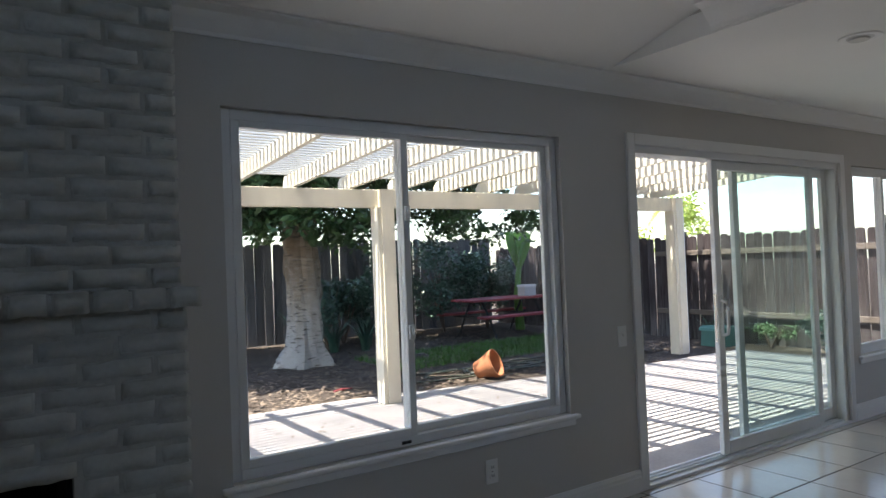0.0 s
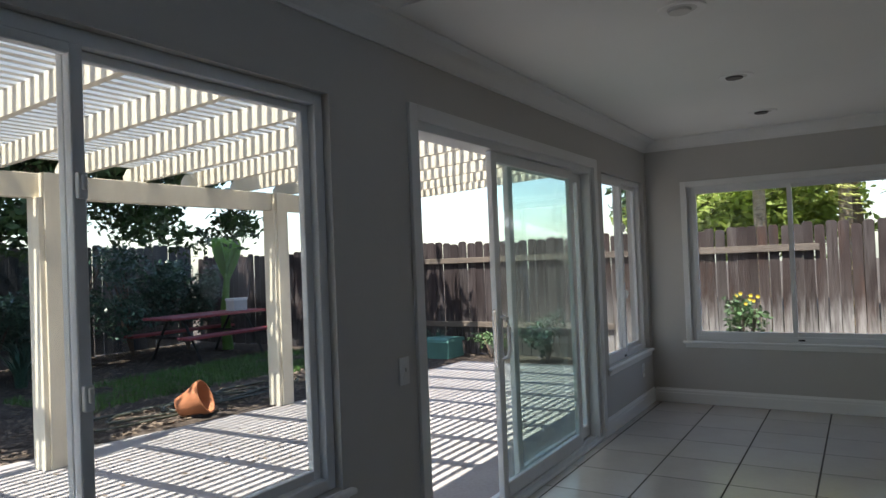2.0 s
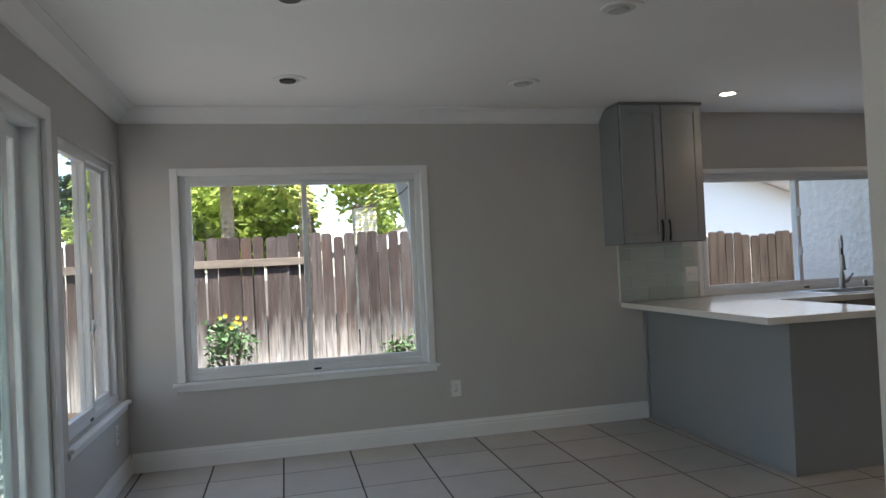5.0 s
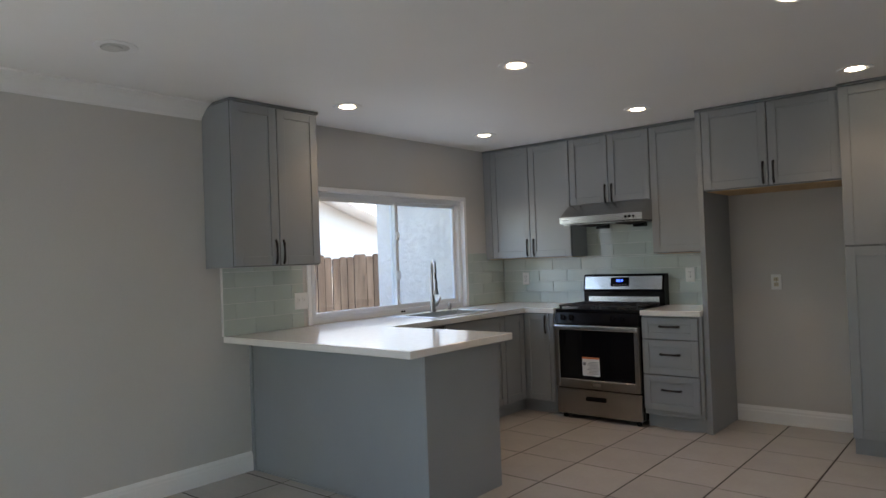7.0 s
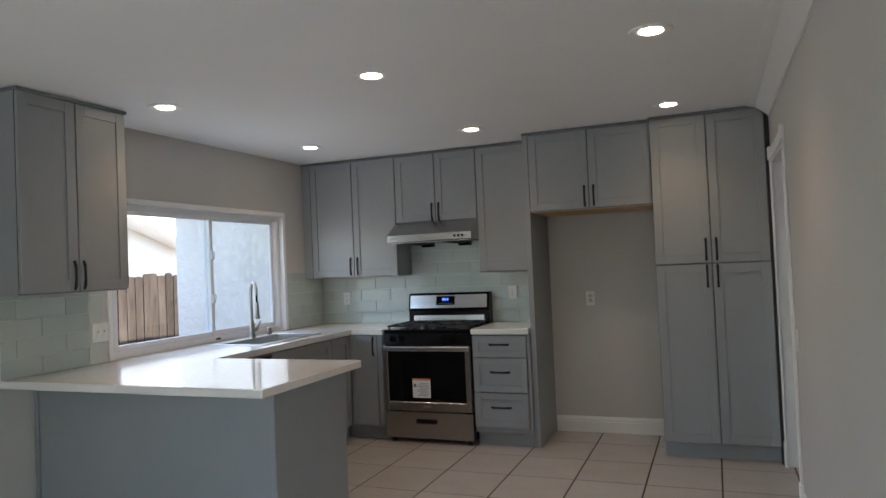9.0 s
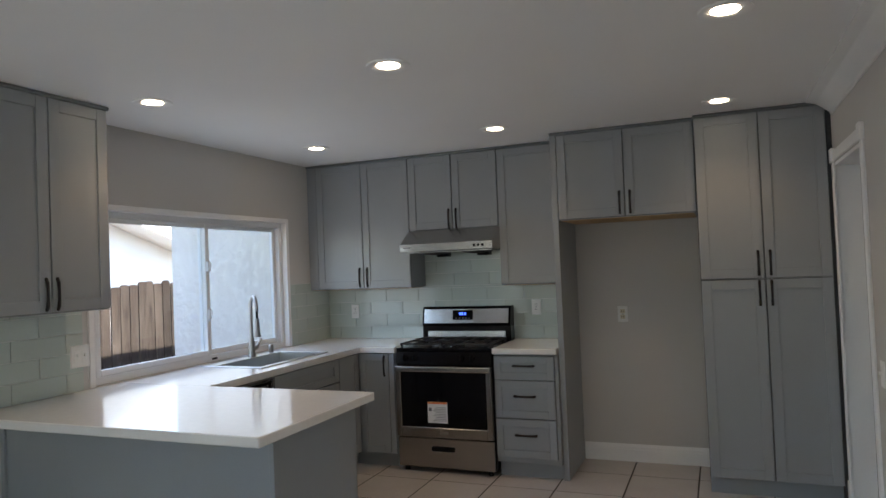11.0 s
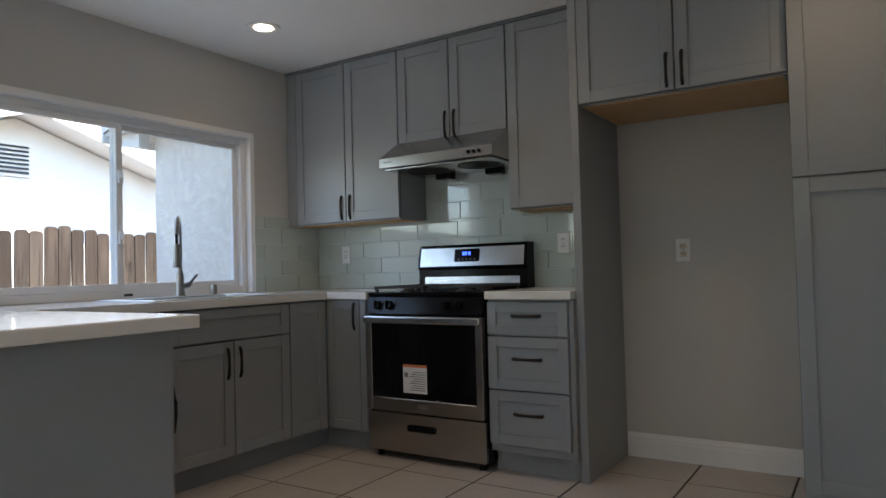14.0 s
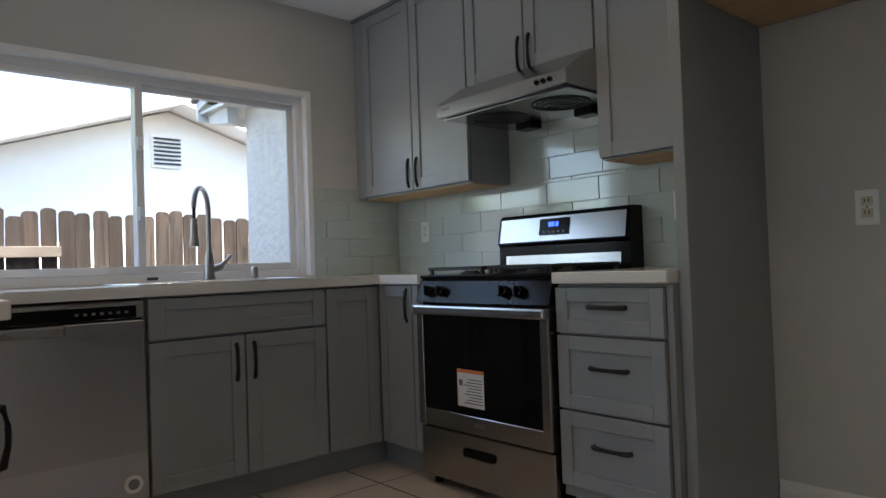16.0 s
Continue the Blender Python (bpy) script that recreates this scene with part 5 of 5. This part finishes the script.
for i in range(9000):
    x, y = rg_.uniform(-1, 9.5), 7.3 + 5.9 * rg_.random() ** 1.5
    s, a, t = rg_.uniform(0.02, 0.05), rg_.uniform(0, math.tau), rg_.uniform(0.003, 0.03)
    d, e = Vector((math.cos(a), math.sin(a), rg_.uniform(-0.3, 0.3))) * s, Vector((-math.sin(a), math.cos(a), rg_.uniform(-0.3, 0.3))) * s * 0.45
    p = Vector((x, y, GND + t))
    bm.faces.new([bm.verts.new(q) for q in (p - d, p + e, p + d, p - e)])
M_LITTER = material("dry_leaf", (0.20, 0.15, 0.11), 0.8, var=0.5, scale=3, fine=14)
tagged(part("leaf_litter", bm, M_LITTER), "dry fallen leaves scattered over the soil and patio", "leaves", kind="stuff")
bm = bmesh.new()
for i in range(260):
    x, y = rg_.uniform(1, 9), rg_.uniform(5.2, 6.7)
    s, a = rg_.uniform(0.012, 0.03), rg_.uniform(0, math.tau)
    d, e = Vector((math.cos(a), math.sin(a), 0.1)) * s, Vector((-math.sin(a), math.cos(a), 0)) * s * 0.5
    p = Vector((x, y, -0.058))
    bm.faces.new([bm.verts.new(q) for q in (p - d, p + e, p + d, p - e)])
tagged(part("patio_leaves", bm, M_LITTER), "few dry leaves lying on the patio slab", "leaves", kind="stuff")

# terracotta pot lying on its side, hose
pt = thing("terracotta_pot", "empty terracotta flower pot tipped on its side", "flower pot", (5.25, 7.45, GND))
bm = bmesh.new()
prof = [(0.0, 0.0), (0.13, 0.0), (0.195, 0.27), (0.215, 0.27), (0.225, 0.36), (0.205, 0.36), (0.19, 0.29), (0.12, 0.02), (0.0, 0.02)]
ring = [[bm.verts.new((r * math.cos(i * math.tau / 28), r * math.sin(i * math.tau / 28), z)) for i in range(28)] for r, z in prof[1:-1]]
for r0, r1 in zip(ring, ring[1:]):
    for i in range(28):
        bm.faces.new((r0[i], r0[(i + 1) % 28], r1[(i + 1) % 28], r1[i]))
bm.faces.new(ring[0])
bm.faces.new(ring[-1])
bmesh.ops.transform(bm, matrix=Matrix.Translation((5.38, 7.48, GND + 0.175)) @ Matrix.Rotation(radians(-58), 4, "Z") @ Matrix.Rotation(radians(68), 4, "Y") @ Matrix.Scale(0.8, 4), verts=bm.verts)
lowest = min(v.co.z for v in bm.verts)
bmesh.ops.translate(bm, verts=bm.verts, vec=(0, 0, GND - lowest))
part("pot", bm, M_TERRA, pt, smooth=True)
hs = thing("garden_hose", "dark garden hose lying in loose coils", "hose", (5.6, 7.8, GND))
pts = []
for i in range(150):
    a = i * 0.21
    r = 0.35 + 0.18 * math.sin(i * 0.07) + 0.1 * math.sin(i * 0.31)
    pts.append((4.9 + i * 0.014 + r * 1.5 * math.cos(a), 7.85 + r * 0.6 * math.sin(a), GND + 0.02 + 0.015 * math.sin(i * 0.5) ** 2))
part("coil", tube(bmesh.new(), pts, 0.014, 8), M_HOSE, hs, smooth=True)
tl = thing("red_hand_tool", "small red hand tool lying on the soil", "hand tool", (3.75, 7.9, GND))
part("handle", tube(bmesh.new(), [(3.6, 7.9, GND + 0.02), (3.72, 7.93, GND + 0.025), (3.85, 7.95, GND + 0.02)], [0.012, 0.016, 0.012], 8), M_RED, tl, smooth=True)

# picnic table
tb = thing("picnic_table", "faded red picnic table with attached benches", "picnic table", (8.75, 11.1, GND))
ty, tx0, tx1 = 11.15, 7.75, 9.75
for i in range(5):
    part("top_plank", B(tx0, tx1, ty - 0.37 + 0.15 * i, ty - 0.37 + 0.15 * i + 0.14, 0.60, 0.64, 0.004), M_RED, tb)
for s in (-1, 1):
    for i in range(2):
        y = ty + s * 0.68 + (i - 1) * 0.14
        part("bench_plank", B(tx0 - 0.05, tx1 + 0.05, y, y + 0.13, 0.31, 0.35, 0.004), M_RED, tb)
for x in (tx0 + 0.35, tx1 - 0.35):
    for s in (-1, 1):
        part("leg", tube(bmesh.new(), [(x, ty + s * 0.18, 0.60), (x, ty + s * 0.35, 0.35), (x, ty + s * 0.62, GND)], 0.022, 8), M_IRON, tb)
    part("cross_bar", B(x - 0.02, x + 0.02, ty - 0.78, ty + 0.78, 0.265, 0.309), M_IRON, tb)
bxs = thing("plastic_box", "pale plastic box standing on the picnic table", "box", (9.35, 11.1, 0.64))
part("body", B(9.2, 9.5, 11.0, 11.22, 0.64, 0.82, 0.01), M_LENS, bxs)
part("lid", B(9.19, 9.51, 10.99, 11.23, 0.82, 0.86, 0.008), M_PLATE, bxs)

# green utility box
gb = thing("utility_box", "green plastic utility box with a sloped lid", "utility box", (9.85, 7.0, GND))
part("body", prism([(9.62, GND), (10.08, GND), (10.05, 0.14), (9.65, 0.14)], "y", 6.86, 7.27), M_GBOX, gb)
part("lid", prism([(9.60, 0.14), (10.10, 0.14), (10.08, 0.19), (9.70, 0.21), (9.62, 0.18)], "y", 6.84, 7.29), M_GBOX, gb)

# trees beyond the fence
def far_tree(x, y, h, rad, mat, seed, count=7000, size=0.12):
    r = random.Random(seed)
    t = thing("neighbour_tree", "leafy green tree beyond the fence", "tree", (x, y, GND), "trees beyond the fence")
    bm = bmesh.new()
    tube(bm, [(x, y, GND), (x + 0.1, y, h * 0.35), (x, y + 0.1, h * 0.7)], [0.2, 0.14, 0.06], 8)
    part("trunk", bm, M_BARKD, t)
    bm = bmesh.new()
    for i in range(14):
        leaf_cloud(bm, (x + r.uniform(-0.6, 0.6) * rad, y + r.uniform(-0.7, 0.7) * rad, h * r.uniform(0.30, 0.95)), (rad * 0.5, rad * 0.5, rad * 0.38), count // 14, size, r)
    part("crown", bm, mat, t)


far_tree(17.0, 4.6, 5.0, 1.9, M_LEAFB, 41)
far_tree(17.5, 1.6, 5.6, 2.1, M_LEAFB, 42)
far_tree(19.0, 3.0, 6.0, 2.2, M_LEAFB, 43)
far_tree(20.0, 6.6, 5.2, 1.7, M_LEAF, 44)
far_tree(19.5, -1.0, 4.4, 1.4, M_LEAFB, 45)
far_tree(24.0, 19.0, 4.2, 1.6, M_LEAFB, 46, 1500)


def palm(x, y, h, seed):
    r = random.Random(seed)
    t = thing("palm_tree", "tall palm with drooping yellow-green fronds", "palm tree", (x, y, GND), "palms beyond the fence")
    part("trunk", tube(bmesh.new(), [(x, y, GND), (x + 0.06, y, h * 0.5), (x, y, h)], [0.13, 0.11, 0.10], 12), M_BARK, t, smooth=True)
    bm = bmesh.new()
    for i in range(36):
        a, l, up = r.uniform(0, math.tau), r.uniform(1.5, 2.3), r.uniform(-0.2, 1.0)
        d, s = Vector((math.cos(a), math.sin(a), 0)), Vector((-math.sin(a), math.cos(a), 0))
        for j in range(22):
            f = (j + 1) / 22
            p = Vector((x, y, h)) + d * l * f * 0.8 + Vector((0, 0, up * f - 1.9 * f ** 2.2))
            w = 0.42 * math.sin(math.pi * min(1, f * 0.85 + 0.1))
            for sg in (-1, 1):
                q = p + s * sg * w + Vector((0, 0, -0.35 * w)) + d * 0.12
                bm.faces.new([bm.verts.new(c) for c in (p - d * 0.032, p + d * 0.032, q)])
    part("fronds", bm, M_FROND, t)


palm(14.2, 3.05, 3.4, 51)
palm(15.5, 1.75, 4.4, 52)
palm(14.8, -0.6, 3.7, 53)
palm(27.0, 21.0, 3.6, 54)

# ---- neighbouring house, seen over the fence ----
NX = 13.2
nh = thing("neighbour_house", "cream stucco neighbour house with a low gable", "house", (NX, -4.3, GND))
AP, SL = 3.12, 0.325
part("wall", prism([(-10.5, GND), (0.2, GND), (0.2, AP - SL * 4.5), (-4.3, AP), (-10.5, AP - SL * 6.2)], "x", NX, NX + 8), M_STUCCO2, nh)
OV = 0.55
roof = part("roof", prism([(0.9, AP - SL * 5.2 + 0.05), (-4.3, AP + 0.05), (-11.2, AP - SL * 6.9 + 0.05), (-11.2, AP - SL * 6.9 + 0.20), (-4.3, AP + 0.20), (0.9, AP - SL * 5.2 + 0.20)], "x", NX - OV + 0.03, NX + 8.3), M_ROOF, nh)
part("soffit", prism([(0.88, AP - SL * 5.2 + 0.02), (-4.3, AP + 0.02), (-11.1, AP - SL * 6.9 + 0.02), (-11.1, AP - SL * 6.9 + 0.045), (-4.3, AP + 0.045), (0.88, AP - SL * 5.2 + 0.045)], "x", NX - OV + 0.03, NX + 0.3), M_TRIM, nh)
part("barge_board", prism([(0.9, AP - SL * 5.2), (-4.3, AP), (-11.2, AP - SL * 6.9), (-11.2, AP - SL * 6.9 + 0.19), (-4.3, AP + 0.19), (0.9, AP - SL * 5.2 + 0.19)], "x", NX - OV, NX - OV + 0.029), M_TRIM, nh)
vt = part("gable_vent", box(B(NX - 0.03, NX - 0.001, -4.47, -4.06, 2.36, 2.80), NX - 0.02, NX - 0.001, -4.45, -4.08, 2.38, 2.78), M_STUCCO2, nh)
for i in range(7):
    part("slat", prism([(NX - 0.05, 2.40 + 0.055 * i), (NX - 0.031, 2.405 + 0.055 * i), (NX - 0.031, 2.43 + 0.055 * i)], "y", -4.44, -4.09), M_GAP, vt)
part("roof_vent", tube(bmesh.new(), [(NX + 2, -2.3, 2.5), (NX + 2, -2.3, 2.95), (NX + 2, -2.3, 3.1), (NX + 2, -2.3, 3.14)], [0.09, 0.09, 0.13, 0.02], 12), M_PERGW, roof, smooth=True)
ch = thing("neighbour_chimney", "pale brick chimney beyond the fence", "chimney", (17.2, 0.42, GND))
part("shaft", B(17.0, 17.5, 0.20, 0.66, GND, 2.50, 0.01), M_STUCCO2, ch)
for i in range(9):
    part("brick_course", B(16.992, 17.508, 0.192, 0.668, 1.62 + 0.1 * i, 1.69 + 0.1 * i, 0.006), M_PERG, ch)
part("cap", B(16.96, 17.54, 0.16, 0.70, 2.50, 2.57, 0.01), M_RAIL, ch)

# leaning post under the eave beside the dining window
lp = thing("leaning_post", "pale grey painted timber post leaning against the eave", "post", (7.72, 0.85, GND))
part("shaft", prism([(0.73, GND), (0.848, GND), (1.500, 2.766), (1.382, 2.766)], "x", 7.69, 7.75), M_PERGW, lp)
part("wire", tube(bmesh.new(), [(7.685, 1.36, 1.80), (7.675, 1.31, 1.82), (7.672, 1.25, 1.86), (7.675, 1.21, 1.90), (7.69, 1.20, 1.97)], 0.004, 6), M_BLACK, lp, "thin dark loose wire")

# ---- own house wing outside the kitchen window ----
wg = thing("house_wing", "grey stucco wing of the house beside the kitchen window", "house wing", (8.2, -4, GND))
part("wall", B(XE + WT + 0.002, 8.92, -6.5, -3.35, GND, 2.20), M_STUCCO, wg)
part("soffit", B(XE + WT + 0.01, 9.30, -6.9, -3.15, 2.205, 2.23), M_PERGW, wg)
part("fascia", B(9.30, 9.33, -6.9, -3.13, 2.15, 2.30, 0.003), M_PERGW, wg)
part("barge_board", prism([(XE + WT + 0.01, 2.70), (9.30, 2.231), (9.30, 2.30), (XE + WT + 0.01, 2.82)], "y", -3.15, -3.13), M_PERGW, wg)
for y in (-3.25, -3.80, -4.40):
    part("rafter_tail", prism([(8.922, 2.08), (9.26, 2.13), (9.29, 2.204), (8.922, 2.204)], "y", y - 0.045, y + 0.045), M_PERGW, wg)
part("wing_roof", prism([(9.36, 2.30), (9.36, 2.33), (XE + WT + 0.01, 2.86), (XE + WT + 0.01, 2.83)], "y", -7.0, -3.10), M_ROOF, wg)

# ---- wall tiles, piece by piece ----
TH, TL = 0.1045, 0.305
TILE_CACHE = {}


def wall_tiles(name, label, axis, face, out, a0, a1, z0, z1, shift=0.0):
    bd = structure(name, face_box(axis, face, out, a0, a1, 0.0, 0.0065, z0, z1, bevel=0), M_JOINT, label, "backsplash")
    rows = int(math.ceil((z1 - z0) / TH - 0.02))
    for r in range(rows):
        lo, hi = z0 + r * TH, min(z1, z0 + (r + 1) * TH)
        u = a0 - ((r % 2) * 0.5 * TL + shift) % TL
        while u < a1 - 0.004:
            s, e = max(u, a0), min(u + TL, a1)
            if e - s > 0.012:
                key = (axis, round(e - s, 4), round(hi - lo, 4))
                if key not in TILE_CACHE:
                    w, h = (e - s) / 2 - 0.0012, (hi - lo) / 2 - 0.0012
                    TILE_CACHE[key] = mesh_of("wall_tile", B(-w, w, -0.0045, 0.0045, -h, h, 0.0012) if axis == "x" else B(-0.0045, 0.0045, -w, w, -h, h, 0.0012), M_SUBWAY)
                d = face + out * 0.0085
                p = ((s + e) / 2, d, (lo + hi) / 2) if axis == "x" else (d, (s + e) / 2, (lo + hi) / 2)
                piece("wall_tile", TILE_CACHE[key], bd, p)
            u += TL


wall_tiles("trim_backsplash_south", "pale green-white glossy brick-bond wall tiles", "x", YS, 1, 5.166, XE - 0.013, 0.9155, 1.350, 0.07)
wall_tiles("trim_backsplash_hood", "pale green-white glossy wall tiles below the hood", "x", YS, 1, 5.650, 6.400, 1.3505, 1.66, 0.12)
wall_tiles("trim_backsplash_corner", "pale green-white glossy tiles beside the window", "y", XE, -1, YS + 0.013, -2.986, 0.9155, 1.415, 0.1)
wall_tiles("trim_backsplash_peninsula", "pale green-white glossy tiles below the wall cabinet", "y", XE, -1, -1.028, -0.372, 0.9155, 1.361, 0.2)

structure("trim_tile_edge", B(XE - 0.016, XE - 0.001, -0.371, -0.362, 0.9155, 1.361), M_TRIM, "thin white tile edge strip", "trim")

# ---- floor tiles, piece by piece ----
TX, TY = 0.4445, 0.4565
fl = structure("floor", B(XW, XE, -4.2, YN, -0.03, -0.0015), M_GROUT, "cream ceramic floor tiles with dark grout", "floor")
g = 0.0048
floor_tile = mesh_of("floor_tile", B(-TX / 2 + g, TX / 2 - g, -TY / 2 + g, TY / 2 - g, -0.005, 0.005, 0.0012), M_TILE)
X0, Y0 = 6.075, 1.78
rest = bmesh.new()
for i in range(-21, 4):
    for j in range(-14, 5):
        xa, xb = max(XW, X0 + i * TX), min(XE, X0 + (i + 1) * TX)
        ya, yb = max(-4.19, Y0 + j * TY), min(YN - 0.001, Y0 + (j + 1) * TY)
        if xb - xa < 0.02 or yb - ya < 0.02:
            continue
        whole = xb - xa > TX - 0.001 and yb - ya > TY - 0.001
        near = xa > 0.9 and not (xa < 3.2 and yb < 1.0)
        if near and whole:
            piece("floor_tile", floor_tile, fl, ((xa + xb) / 2, (ya + yb) / 2, -0.005))
        elif near:
            piece("floor_tile", mesh_of("floor_tile", B(xa + g, xb - g, ya + g, yb - g, -0.01, 0.0, 0.002), M_TILE), fl, (0, 0, 0))
        else:
            box(rest, xa + g, xb - g, ya + g, yb - g, -0.01, 0.0)
tagged(part("far_floor_tiles", rest, M_TILE, fl), kind="stuff")
